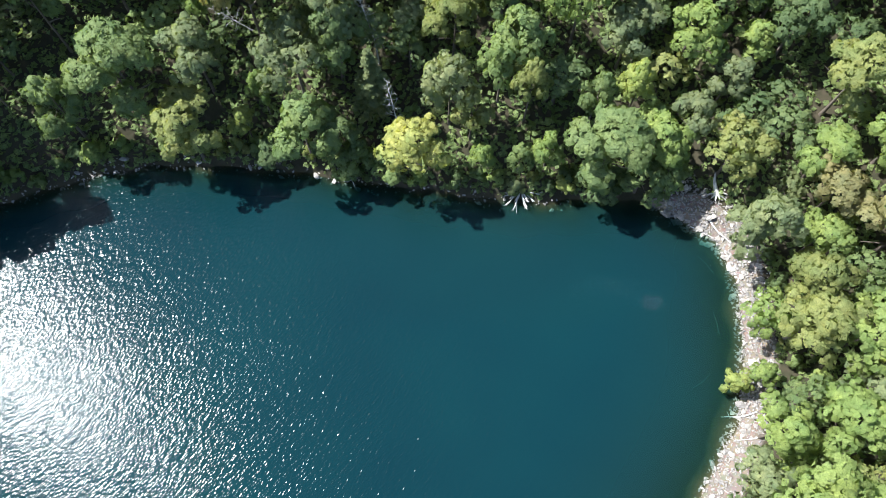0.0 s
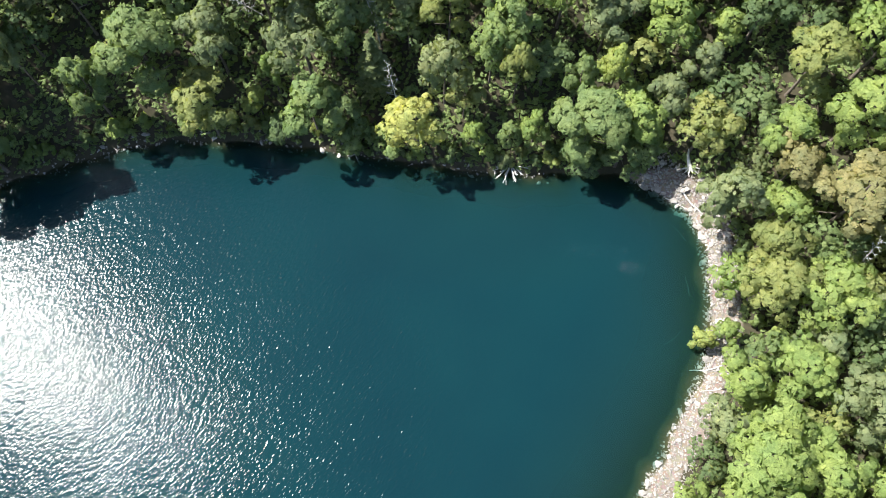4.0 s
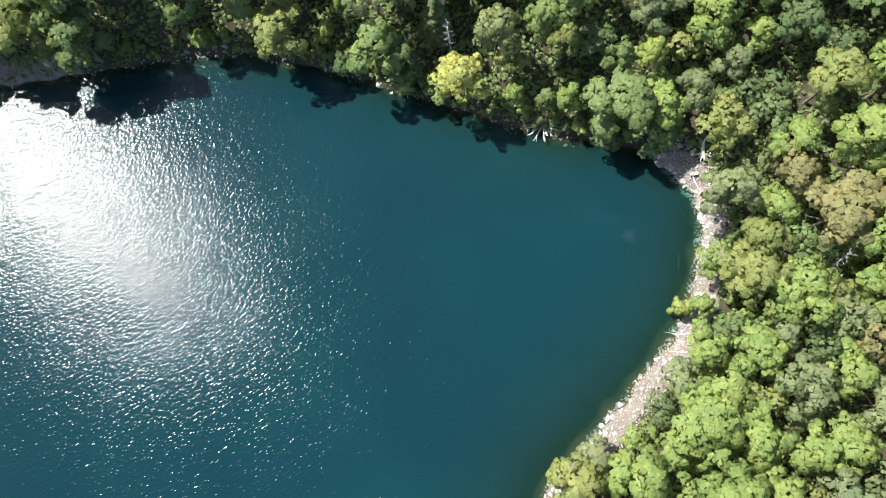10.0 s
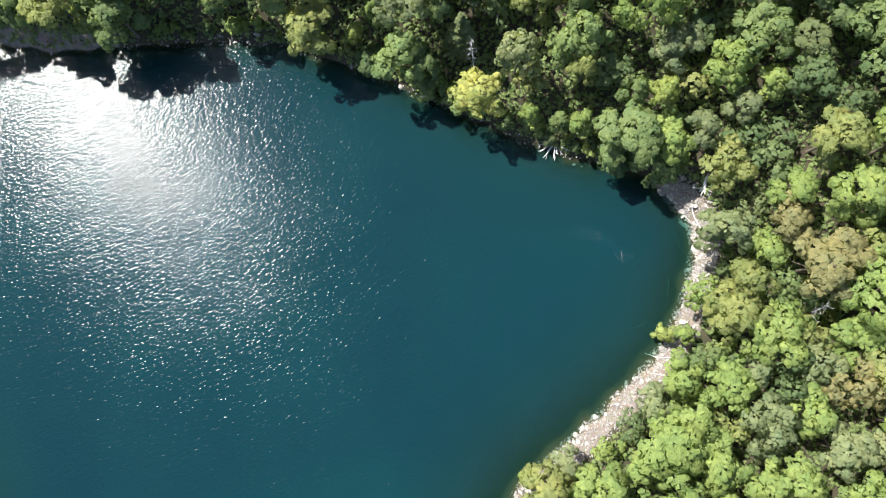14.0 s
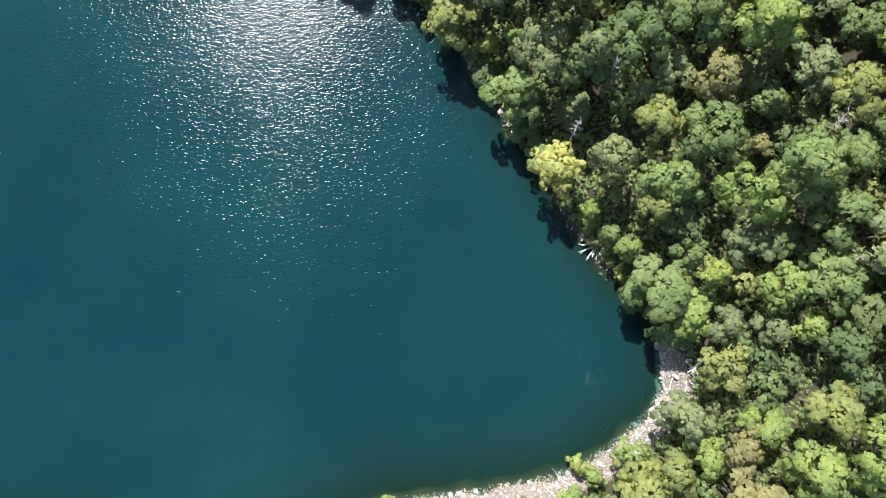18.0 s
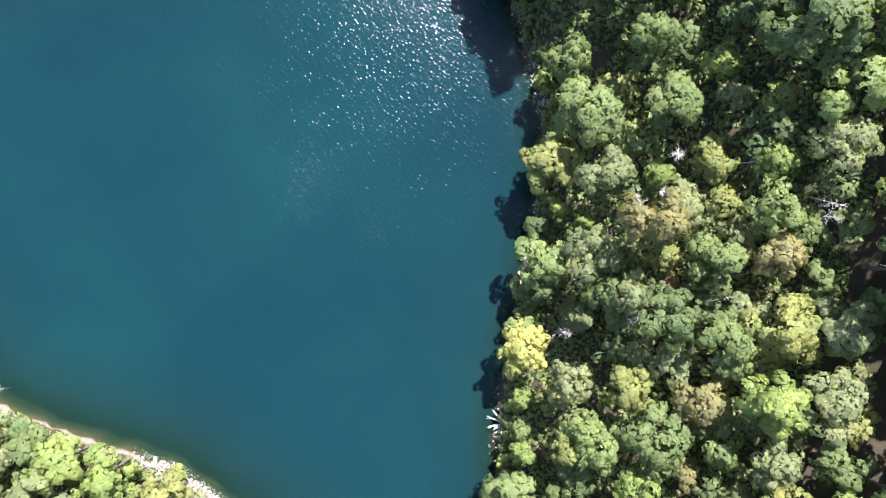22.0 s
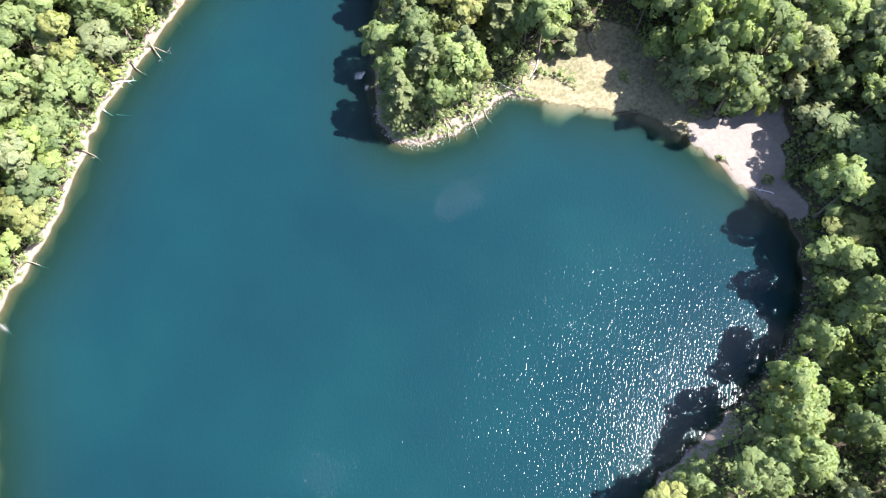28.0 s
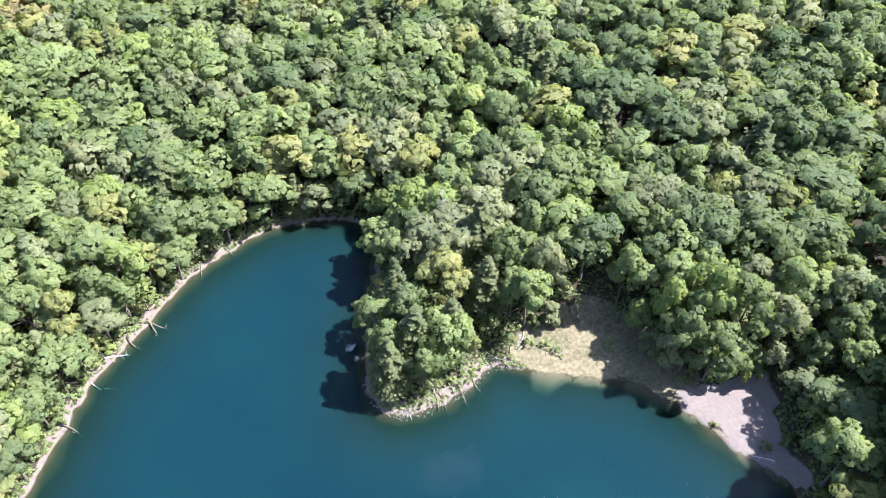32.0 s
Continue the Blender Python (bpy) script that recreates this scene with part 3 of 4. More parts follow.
# ---------------------------------------------------------------- trees that stand out
plant("oak_tree", -31.5, 58.2, 13.5, 9.9, "olive", 166, where="on the steep bank")
plant("birch_tree", -46.4, 59.2, 14.5, 7.6, "green", 345, where="on the steep bank")
plant("maple_tree", -38.3, 62.7, 17, 11.9, "green", 9, where="on the steep bank")
plant("ash_tree", -29.9, 65.7, 15, 8.6, "grey", 21, where="on the steep bank")
plant("birch_tree", -24.8, 60.4, 8.5, 4.4, "lime", 255, where="on the steep bank")
plant("birch_tree", -22.5, 63.5, 9.5, 4.2, "bright", 134, where="on the steep bank")
plant("maple_tree", -16.7, 58.3, 13, 9.1, "green", 23, where="on the steep bank")
plant("ash_tree", -12.6, 58.4, 10, 6.9, "deep", 175, where="on the steep bank")
plant("maple_tree", -2.3, 56.7, 12.5, 8.6, "yellow", 177, where="on the steep bank")
plant("oak_tree", -18.0, 65.8, 15, 9.1, "grey", 59, where="on the steep bank")
plant("ash_tree", -12.9, 67.7, 15, 8.3, "green", 266, where="on the steep bank")
plant("pine_tree", -8.6, 64.3, 13, 5.6, "needle", 30, where="on the steep bank")
plant("oak_tree", 1.1, 62.9, 14, 7.0, "grey", 10, where="on the steep bank")
plant("ash_tree", 3.9, 61.1, 11, 5.2, "olive", 96, where="on the steep bank")
plant("birch_tree", 10.8, 63.1, 14, 5.9, "olive", 13, where="on the steep bank")
plant("maple_tree", 7.3, 65.5, 14, 6.6, "green", 271, where="on the steep bank")
plant("maple_tree", 20.9, 57.0, 13.5, 11.9, "green", 321, where="on the steep bank")
plant("ash_tree", 27.1, 58.6, 12, 8.4, "bright", 208, where="on the steep bank")
plant("birch_tree", 13.7, 57.8, 8.5, 4.7, "bright", 62, where="on the steep bank")
plant("ash_tree", 10.3, 57.2, 7, 3.7, "green", 291, where="on the steep bank")
plant("ash_tree", 5.6, 56.7, 7, 4.2, "bright", 111, where="on the steep bank")
plant("birch_tree", 16.4, 55.4, 3.6, 3.6, "lime", 135, where="on the steep bank")
plant("birch_tree", 23.9, 63.9, 13, 6.5, "lime", 147, where="on the steep bank")
plant("ash_tree", 19.2, 63.2, 12, 5.3, "green", 325, where="on the steep bank")
plant("ash_tree", 30.8, 61.2, 12, 6.2, "grey", 11, where="on the steep bank")
plant("maple_tree", -61.1, 51.1, 13.5, 11.5, "green", 259, where="on the steep bank")
plant("oak_tree", -65.4, 53.5, 15, 9.5, "green", 31, where="on the steep bank")
plant("birch_tree", -44.8, 56.8, 5.5, 4.0, "bright", 312, where="on the steep bank")
plant("ash_tree", 26.0, 55.9, 7.5, 8.3, "green", 138, where="on the steep bank")
plant("ash_tree", 20.4, 55.4, 6.5, 7.0, "deep", 285, where="on the steep bank")
plant("maple_tree", 28.9, 56.2, 7.0, 5.5, "green", 246, where="on the steep bank")
plant("ash_tree", -6.3, 56.6, 6.0, 5.4, "green", 31, where="on the steep bank")
plant("ash_tree", -21.8, 58.2, 6.0, 5.6, "deep", 167, where="on the steep bank")
plant("ash_tree", -11.4, 57.2, 6.5, 6.3, "green", 208, where="on the steep bank")
plant("pine_tree", -73.8, -36.3, 17.0, 10.9, "needle", 241, where="on the low wooded point")
plant("pine_tree", -81.1, -35.2, 17.0, 9.9, "needle", 289, where="on the low wooded point")
plant("pine_tree", -66.9, -33.5, 17.0, 7.8, "needle", 8, where="on the low wooded point")
plant("pine_tree", -92.1, -40.8, 17.0, 9.1, "needle", 290, where="on the low wooded point")
plant("pine_tree", -76.3, -50.0, 17.0, 7.3, "needle", 168, where="on the low wooded point")
plant("oak_tree", -47.7, 68.6, 18.1, 7.3, "green", 352, where="on the steep bank")
plant("maple_tree", -30.4, 73.3, 7.4, 5.1, "bright", 0, where="on the steep bank")
plant("maple_tree", -40.0, 73.1, 12.9, 8.9, "green", 53, where="on the steep bank")
plant("ash_tree", -45.8, 78.1, 9.1, 6.2, "bright", 68, where="on the steep bank")
plant("birch_tree", -41.8, 80.7, 8.4, 5.8, "grey", 270, where="on the steep bank")
plant("maple_tree", -41.3, 86.0, 7.1, 4.9, "bright", 101, where="on the steep bank")
plant("oak_tree", -35.3, 92.8, 11.7, 8.1, "grey", 94, where="on the steep bank")
plant("ash_tree", -41.3, 92.2, 14.7, 10.1, "green", 63, where="on the steep bank")
plant("ash_tree", -32.4, 79.2, 9.8, 6.7, "olive", 287, where="on the steep bank")
plant("ash_tree", -32.6, 86.5, 9.4, 6.5, "bright", 41, where="on the steep bank")
plant("oak_tree", -26.5, 86.4, 11.2, 7.7, "green", 226, where="on the steep bank")
plant("oak_tree", -26.0, 76.3, 10.0, 6.9, "grey", 239, where="on the steep bank")
plant("ash_tree", -13.0, 68.5, 17.8, 8.1, "grey", 67, where="on the steep bank")
plant("maple_tree", -18.1, 74.7, 8.3, 5.7, "olive", 134, where="on the steep bank")
plant("birch_tree", -14.8, 76.4, 5.5, 3.6, "rust", 44, where="on the steep bank")
plant("ash_tree", -18.4, 80.7, 12.7, 8.8, "green", 122, where="on the steep bank")
plant("maple_tree", -20.2, 88.1, 11.2, 7.7, "tan", 196, where="on the steep bank")
plant("ash_tree", -11.7, 85.9, 9.2, 6.3, "grey", 318, where="on the steep bank")
plant("ash_tree", -10.1, 88.9, 15.5, 10.8, "olive", 110, where="on the steep bank")
plant("maple_tree", -11.2, 95.6, 13.2, 9.1, "grey", 280, where="on the steep bank")
plant("oak_tree", -4.0, 72.8, 7.8, 5.4, "grey", 335, where="on the steep bank")
plant("maple_tree", 1.4, 71.3, 12.1, 8.4, "olive", 190, where="on the steep bank")
plant("oak_tree", -4.4, 77.5, 10.1, 7.0, "grey", 106, where="on the steep bank")
plant("ash_tree", 0.8, 80.0, 13.5, 9.3, "tan", 55, where="on the steep bank")
plant("birch_tree", 9.7, 67.7, 15.7, 8.3, "green", 208, where="on the steep bank")
plant("oak_tree", 7.2, 74.7, 14.9, 10.2, "green", 61, where="on the steep bank")
plant("ash_tree", 7.3, 83.8, 10.5, 7.3, "green", 287, where="on the steep bank")
plant("maple_tree", 7.8, 89.6, 12.0, 8.3, "grey", 21, where="on the steep bank")
plant("oak_tree", -1.1, 94.9, 13.4, 9.2, "grey", 52, where="on the steep bank")
plant("maple_tree", 12.2, 80.3, 7.0, 4.9, "tan", 276, where="on the steep bank")
plant("maple_tree", 14.0, 92.0, 13.1, 9.0, "olive", 112, where="on the steep bank")
plant("ash_tree", 7.6, 98.1, 11.7, 8.1, "green", 313, where="on the steep bank")
plant("maple_tree", -25.2, 96.4, 8.0, 5.5, "green", 303, where="on the steep bank")
plant("ash_tree", -17.1, 94.1, 8.3, 5.7, "green", 163, where="on the steep bank")
plant("oak_tree", -68.7, 49.1, 15.1, 10.4, "olive", 352, where="on the steep bank")
plant("ash_tree", -61.3, 56.0, 20.7, 8.4, "grey", 243, where="on the steep bank")
plant("oak_tree", -61.9, 51.3, 8.4, 4.0, "bright", 75, where="on the steep bank")
plant("ash_tree", -72.6, 57.0, 17.1, 6.9, "grey", 96, where="on the steep bank")
plant("birch_tree", -77.6, 62.5, 14.2, 6.7, "olive", 242, where="on the steep bank")
plant("maple_tree", -71.2, 64.3, 19.1, 9.1, "olive", 113, where="on the steep bank")
plant("birch_tree", -66.0, 60.7, 19.0, 7.7, "green", 71, where="on the steep bank")
plant("birch_tree", -65.7, 70.3, 20.3, 9.7, "green", 340, where="on the steep bank")
plant("birch_tree", -71.8, 74.4, 10.9, 7.5, "green", 232, where="on the steep bank")
plant("oak_tree", -77.0, 72.0, 9.3, 6.4, "olive", 348, where="on the steep bank")
plant("maple_tree", -55.7, 61.7, 12.9, 5.2, "grey", 128, where="on the steep bank")
plant("birch_tree", -58.6, 64.3, 15.1, 6.1, "green", 235, where="on the steep bank")
plant("maple_tree", -56.8, 73.0, 11.4, 7.8, "green", 58, where="on the steep bank")
plant("birch_tree", -75.0, 47.3, 14.0, 8.3, "green", 302, where="on the steep bank")
plant("birch_tree", -83.0, 63.8, 10.7, 7.4, "green", 336, where="on the steep bank")
plant("oak_tree", -72.7, 78.8, 8.0, 5.5, "tan", 118, where="on the steep bank")
plant("ash_tree", -68.1, 79.7, 7.0, 4.8, "grey", 14, where="on the steep bank")
plant("maple_tree", -94.8, 42.4, 9.7, 5.7, "olive", 69, where="on the shaded steep bank")
plant("oak_tree", -83.0, 50.1, 15.1, 10.4, "green", 56, where="on the shaded steep bank")
plant("ash_tree", -85.0, 60.8, 11.8, 8.1, "green", 304, where="on the shaded steep bank")
plant("oak_tree", -95.0, 62.0, 11.6, 8.0, "tan", 10, where="on the shaded steep bank")
plant("birch_tree", -93.0, 50.0, 6.6, 4.6, "olive", 38, where="on the shaded steep bank")
plant("birch_tree", -103.5, 50.0, 13.0, 7.7, "green", 61, where="on the shaded steep bank")
plant("ash_tree", -104.1, 39.0, 14.5, 8.7, "green", 243, where="on the shaded steep bank")
plant("ash_tree", -112.0, 45.1, 15.2, 10.5, "green", 222, where="on the shaded steep bank")
plant("birch_tree", -116.0, 30.0, 15.5, 11.4, "green", 135, where="on the shaded steep bank")
plant("ash_tree", -88.7, 46.1, 6.8, 4.7, "grey", 40, where="on the shaded steep bank")
plant("maple_tree", -90.3, 57.7, 8.4, 5.8, "grey", 129, where="on the shaded steep bank")
plant("birch_tree", -120.4, 38.1, 14.3, 8.4, "green", 174, where="on the shaded steep bank")
plant("ash_tree", -103.2, 57.7, 10.1, 7.0, "green", 338, where="on the shaded steep bank")
plant("oak_tree", 35.9, 57.3, 11.7, 8.1, "olive", 152, where="above the rocky shore")
plant("birch_tree", 39.0, 48.4, 13.9, 9.6, "grey", 232, where="above the rocky shore")
plant("oak_tree", 45.9, 47.5, 9.3, 6.4, "bright", 216, where="above the rocky shore")
plant("ash_tree", 44.2, 42.0, 12.5, 8.6, "olive", 264, where="above the rocky shore")
plant("oak_tree", 52.9, 46.4, 15.5, 11.8, "tan", 153, where="above the rocky shore")
plant("oak_tree", 49.9, 35.7, 13.5, 9.3, "bright", 54, where="above the rocky shore")
plant("maple_tree", 43.0, 36.4, 14.3, 9.9, "olive", 285, where="above the rocky shore")
plant("oak_tree", 39.4, 38.3, 8.8, 6.1, "bright", 126, where="above the rocky shore")
plant("birch_tree", 39.0, 31.6, 5.8, 4.0, "bright", 203, where="above the rocky shore")
plant("ash_tree", 39.1, 24.7, 11.8, 8.1, "bright", 221, where="above the rocky shore")
plant("ash_tree", 36.9, 19.7, 9.3, 6.4, "grey", 208, where="above the rocky shore")
plant("oak_tree", 40.1, 15.2, 15.5, 12.1, "bright", 116, where="above the rocky shore")
plant("ash_tree", 24.9, 3.3, 12.2, 8.4, "olive", 210, where="above the rocky shore")
plant("maple_tree", 32.0, 5.8, 13.9, 9.6, "bright", 299, where="above the rocky shore")
plant("ash_tree", 53.5, 14.0, 11.9, 8.2, "bright", 4, where="above the rocky shore")
plant("maple_tree", 57.6, 25.7, 11.4, 7.8, "bright", 249, where="above the rocky shore")
plant("oak_tree", 62.6, 21.8, 11.8, 8.1, "grey", 122, where="above the rocky shore")
plant("maple_tree", 45.6, 24.8, 12.9, 8.9, "bright", 68, where="above the rocky shore")
plant("ash_tree", 48.3, 29.3, 11.1, 7.6, "grey", 299, where="above the rocky shore")
plant("ash_tree", 46.5, 14.5, 13.8, 9.5, "bright", 205, where="above the rocky shore")
plant("maple_tree", 57.9, 15.4, 12.3, 8.5, "bright", 116, where="above the rocky shore")
plant("birch_tree", 60.9, 37.4, 12.7, 8.7, "bright", 358, where="above the rocky shore")
plant("oak_tree", 62.3, 31.1, 11.4, 7.8, "tan", 197, where="above the rocky shore")
plant("oak_tree", 57.1, 33.0, 10.3, 7.1, "grey", 181, where="above the rocky shore")
plant("birch_tree", 45.9, 56.3, 11.7, 8.0, "bright", 253, where="above the rocky shore")
plant("maple_tree", 48.0, 63.9, 13.8, 9.5, "olive", 353, where="above the rocky shore")
plant("ash_tree", 53.6, 57.4, 13.7, 9.5, "bright", 276, where="above the rocky shore")
plant("oak_tree", 47.2, 52.3, 10.5, 7.2, "tan", 158, where="above the rocky shore")
plant("maple_tree", 35.6, 66.4, 9.3, 6.4, "grey", 267, where="above the rocky shore")
plant("maple_tree", 30.5, 71.1, 11.7, 8.1, "bright", 274, where="above the rocky shore")
plant("maple_tree", 42.5, 71.6, 11.5, 7.9, "deep", 231, where="above the rocky shore")
plant("ash_tree", 38.0, 69.9, 9.2, 6.3, "bright", 68, where="above the rocky shore")
plant("oak_tree", 22.7, 70.6, 11.8, 8.1, "grey", 124, where="above the rocky shore")
plant("birch_tree", -67.4, -37.1, 16.8, 9.6, "green", 124, where="on the low wooded point")
plant("ash_tree", -72.4, -30.9, 13.6, 7.7, "green", 76, where="on the low wooded point")
plant("oak_tree", -77.9, -31.8, 17.0, 10.6, "green", 16, where="on the low wooded point")
plant("ash_tree", -84.9, -45.7, 17.0, 12.1, "olive", 192, where="on the low wooded point")
plant("oak_tree", -99.5, -44.8, 17.0, 11.2, "green", 330, where="on the low wooded point")
plant("birch_tree", -98.1, -35.1, 17.0, 11.4, "green", 346, where="on the low wooded point")
plant("birch_tree", -83.6, -34.1, 11.2, 6.4, "olive", 210, where="on the low wooded point")
plant("birch_tree", -69.3, -42.6, 10.4, 6.0, "deep", 72, where="on the low wooded point")
plant("birch_tree", -75.2, -42.6, 16.4, 9.4, "deep", 284, where="on the low wooded point")
plant("birch_tree", -79.0, -58.2, 17.0, 10.1, "green", 148, where="on the low wooded point")
plant("maple_tree", -142.5, -9.0, 17.0, 11.7, "green", 264, where="beside the sandy beach")
plant("maple_tree", -124.0, 19.6, 17.0, 11.9, "green", 289, where="beside the sandy beach")
plant("maple_tree", -139.8, 8.0, 13.0, 9.0, "green", 110, where="beside the sandy beach")
plant("maple_tree", -138.0, 2.0, 11.5, 7.5, "green", 194, where="beside the sandy beach")
plant("maple_tree", 19.9, -12.5, 14.3, 9.9, "bright", 93, where="on the sunny shore")
plant("maple_tree", 21.5, -5.8, 13.0, 9.0, "bright", 353, where="on the sunny shore")
plant("maple_tree", 21.1, -25.4, 9.6, 6.6, "grey", 68, where="on the sunny shore")
plant("birch_tree", 38.6, 11.0, 12.2, 8.4, "bright", 50, where="on the sunny shore")
plant("ash_tree", 26.9, 7.1, 8.4, 5.8, "grey", 281, where="on the sunny shore")
plant("ash_tree", -119.8, -19.0, 19.0, 8.0, "bright", 125, where="beside the sandy beach")
plant("ash_tree", -121.8, -14.6, 18.0, 10.0, "green", 144, where="beside the sandy beach")
plant("ash_tree", -126.7, -14.4, 23.0, 12.0, "bright", 131, where="beside the sandy beach")
plant("ash_tree", -129.6, -9.6, 22.0, 12.0, "green", 264, where="beside the sandy beach")
plant("ash_tree", -135.0, -5.6, 16.0, 11.0, "grey", 150, where="beside the sandy beach")
plant("ash_tree", -141.6, -6.4, 13.0, 10.0, "green", 102, where="beside the sandy beach")
plant("ash_tree", -137.5, -15.0, 16.0, 11.0, "grey", 244, where="beside the sandy beach")
plant("ash_tree", -130.0, -20.5, 17.0, 11.0, "green", 49, where="beside the sandy beach")
plant("ash_tree", -119.2, -11.2, 18.0, 12.0, "green", 282, where="beside the sandy beach")
plant("ash_tree", -124.8, -9.2, 9.0, 7.5, "grey", 153, where="beside the sandy beach")
plant("ash_tree", -118.6, -16.2, 9.0, 7.0, "green", 338, where="beside the sandy beach")
plant("ash_tree", -128.2, -5.6, 9.0, 7.5, "green", 94, where="beside the sandy beach")
plant("ash_tree", -132.6, -2.4, 9.0, 7.0, "grey", 135, where="beside the sandy beach")
plant("ash_tree", -117.8, -22.8, 10.0, 7.0, "green", 313, where="beside the sandy beach")
plant("ash_tree", -115.8, -21.8, 11.0, 5.5, "bright", 254, where="beside the sandy beach")
plant("ash_tree", -115.6, -16.2, 10.0, 5.5, "grey", 14, where="beside the sandy beach")
plant("ash_tree", -117.5, -29.5, 18.0, 9.0, "green", 122, where="beside the sandy beach")
plant("ash_tree", -104.5, -38.5, 18.0, 10.0, "grey", 5, where="beside the sandy beach")
plant("ash_tree", -96.5, -38.0, 15.0, 9.0, "green", 296, where="beside the sandy beach")
plant("ash_tree", -121.6, -7.0, 17.0, 12.0, "green", 20, where="beside the sandy beach")
plant("ash_tree", -125.4, -5.6, 10.0, 7.0, "grey", 200, where="beside the sandy beach")
plant("ash_tree", -116.2, -12.6, 12.0, 7.5, "grey", 310, where="beside the sandy beach")
plant("birch_tree", -103.0, -33.2, 6.5, 5.5, "grey", 110, where="beside the sandy beach")
plant("maple_tree", -90.8, 46.2, 18.0, 9.0, "green", 149, where="on the shaded steep bank")
plant("maple_tree", -87.8, 50.7, 17.0, 8.5, "green", 83, where="on the shaded steep bank")
plant("maple_tree", -95.3, 42.2, 17.0, 9.0, "green", 261, where="on the shaded steep bank")

# ---------------------------------------------------------------- the wood
rng = np.random.default_rng(11)


def scattered(count, gap, taken):
    """Places for trees, no two nearer than the gap, clear of those that stand already."""
    cells, kept = {}, []

    def near(x, y, r):
        i, j = int(x // 8), int(y // 8)
        for a in (-1, 0, 1):
            for b in (-1, 0, 1):
                for px, py, pr in cells.get((i + a, j + b), ()):
                    if (px - x) ** 2 + (py - y) ** 2 < (pr + r) ** 2:
                        return True
        return False

    for x, y, r in taken:
        cells.setdefault((int(x // 8), int(y // 8)), []).append((x, y, r))
    xs, ys = rng.uniform(-285, 100, count), rng.uniform(-245, 150, count)
    d = inland(xs, ys)
    sand, open_ = near_beach(xs, ys)
    ahead = np.arctan2(ys - 39, xs + 38)
    cone = np.abs((ahead - radians(242) + math.pi) % (2 * math.pi) - math.pi) < radians(42)
    wanted = (d < 62) | ((ys > 60) & (d < 88) & (xs > -95) & (xs < 60)) | (cone & (np.hypot(xs + 38, ys - 39) < 275))
    edge = np.where(xs > 20, np.where(ys < 16, 3.2, 4.4), 1.3) - 0.3 * hill(xs, ys)
    lawn = np.hypot(xs + 125, ys - 1) < 9
    rim = (xs > -92) & (xs < -64) & (ys > -36)
    bare_bank = (hill(xs, ys) > 0.5) & (xs > -56) & (xs < 27) & (d < 10)
    fits = wanted & ~lawn & ~bare_bank & (d > np.where(rim, 4.2, edge)) & (sand < 0.35) & (open_ < 0.25)
    for x, y, dd in zip(xs[fits], ys[fits], d[fits]):
        r = gap * rng.uniform(0.4, 0.64) * (0.78 if dd < 9 else 1.0) * (0.98 if y < -20 and x < 5 else 1.12 if y > 55 else 1.0)
        if not near(x, y, r):
            cells.setdefault((int(x // 8), int(y // 8)), []).append((x, y, r))
            kept.append((x, y, r, dd))
    return kept


plant("birch_tree", 37.2, 31.4, 5.0, 4.2, "lime", 40, where="leaning over the rocky shore", lean=(0.0, -22.0))
plant("birch_tree", 22.8, 4.0, 5.0, 4.0, "lime", 90, where="leaning over the rocky shore", lean=(0.0, -18.0))
TAKEN += [(36.5, 56.5, 5.0), (-9.5, 58.8, 4.4), (-6.4, 60.6, 3.0)]
SPOTS = scattered(60000, 6.0, [(x, y, min(r * 0.8, 4.2 if y > 50 else 3.6)) for x, y, r in TAKEN])
MIX = ["green"] * 13 + ["deep"] * 4 + ["grey"] * 3 + ["olive"] * 4 + ["bright"] * 7 + ["tan"]
BRIGHT_MIX = ["green"] * 18 + ["deep"] * 4 + ["bright"] * 2 + ["grey"] * 7 + ["olive"] * 3 + ["tan"]
EAST_MIX = ["bright"] * 9 + ["green"] * 6 + ["olive"] * 4 + ["grey"] * 4 + ["lime"]
DARK_MIX = ["deep"] * 10 + ["green"] * 8 + ["grey"] * 4 + ["olive"]
kinds = sorted(KINDS)
far_pieces = {}
FILL = [p for p in scattered(45000, 3.7, [(x, y, min(r * 0.62, 2.9)) for x, y, r in TAKEN] + [(x, y, r * 0.85) for x, y, r, d in SPOTS]) if p[3] < 60 and not (-62 < p[0] < -33 and p[1] > 50 and p[3] < 8) and math.hypot(p[0] + 38, p[1] - 39) < 165]
for x, y, r, d in SPOTS:
    tone = str(rng.choice(EAST_MIX if x > 18 and -35 < y < 48 else DARK_MIX if x < -132 and y > -95 or x < -64 and y > 36 else MIX if hill(np.array([x]), np.array([y]))[0] > 0.5 else BRIGHT_MIX))
    kind = str(rng.choice(kinds))
    wide = r * 2 * rng.uniform(1.3, 1.85) * (1.42 if y < -20 and x < 5 else 1.18 if y < 48 else 1.0)
    tall = np.clip(wide * rng.uniform(1.3, 1.7), 7, 17) * (1.2 if y > 58 and x < 25 else 0.6 if math.hypot(x + 127, y - 3) < 16 else 1.0) * (0.75 if d < 6 and y < 30 else 1.5 if d < 14 and y > 30 and -62 < x < 0 else 1.2 if d < 16 and y > 20 and x <= -62 else 1.0)
    away = math.hypot(x + 38, y - 39)
    pine = rng.uniform() < (0.05 if d < 60 else 0.02)
    if away < 225 and d < 58 or away < 200:
        if pine:
            plant("pine_tree", x, y, tall * 1.2, wide * 0.8, "needle", rng.uniform(0, 360))
        else:
            plant(kind, x, y, tall, wide, tone, rng.uniform(0, 360), fine=2 if away < 122 else 1)
    else:
        far_pieces.setdefault(tone, []).append((x, y, tall, wide, rng.uniform(0, 6.28), kind))

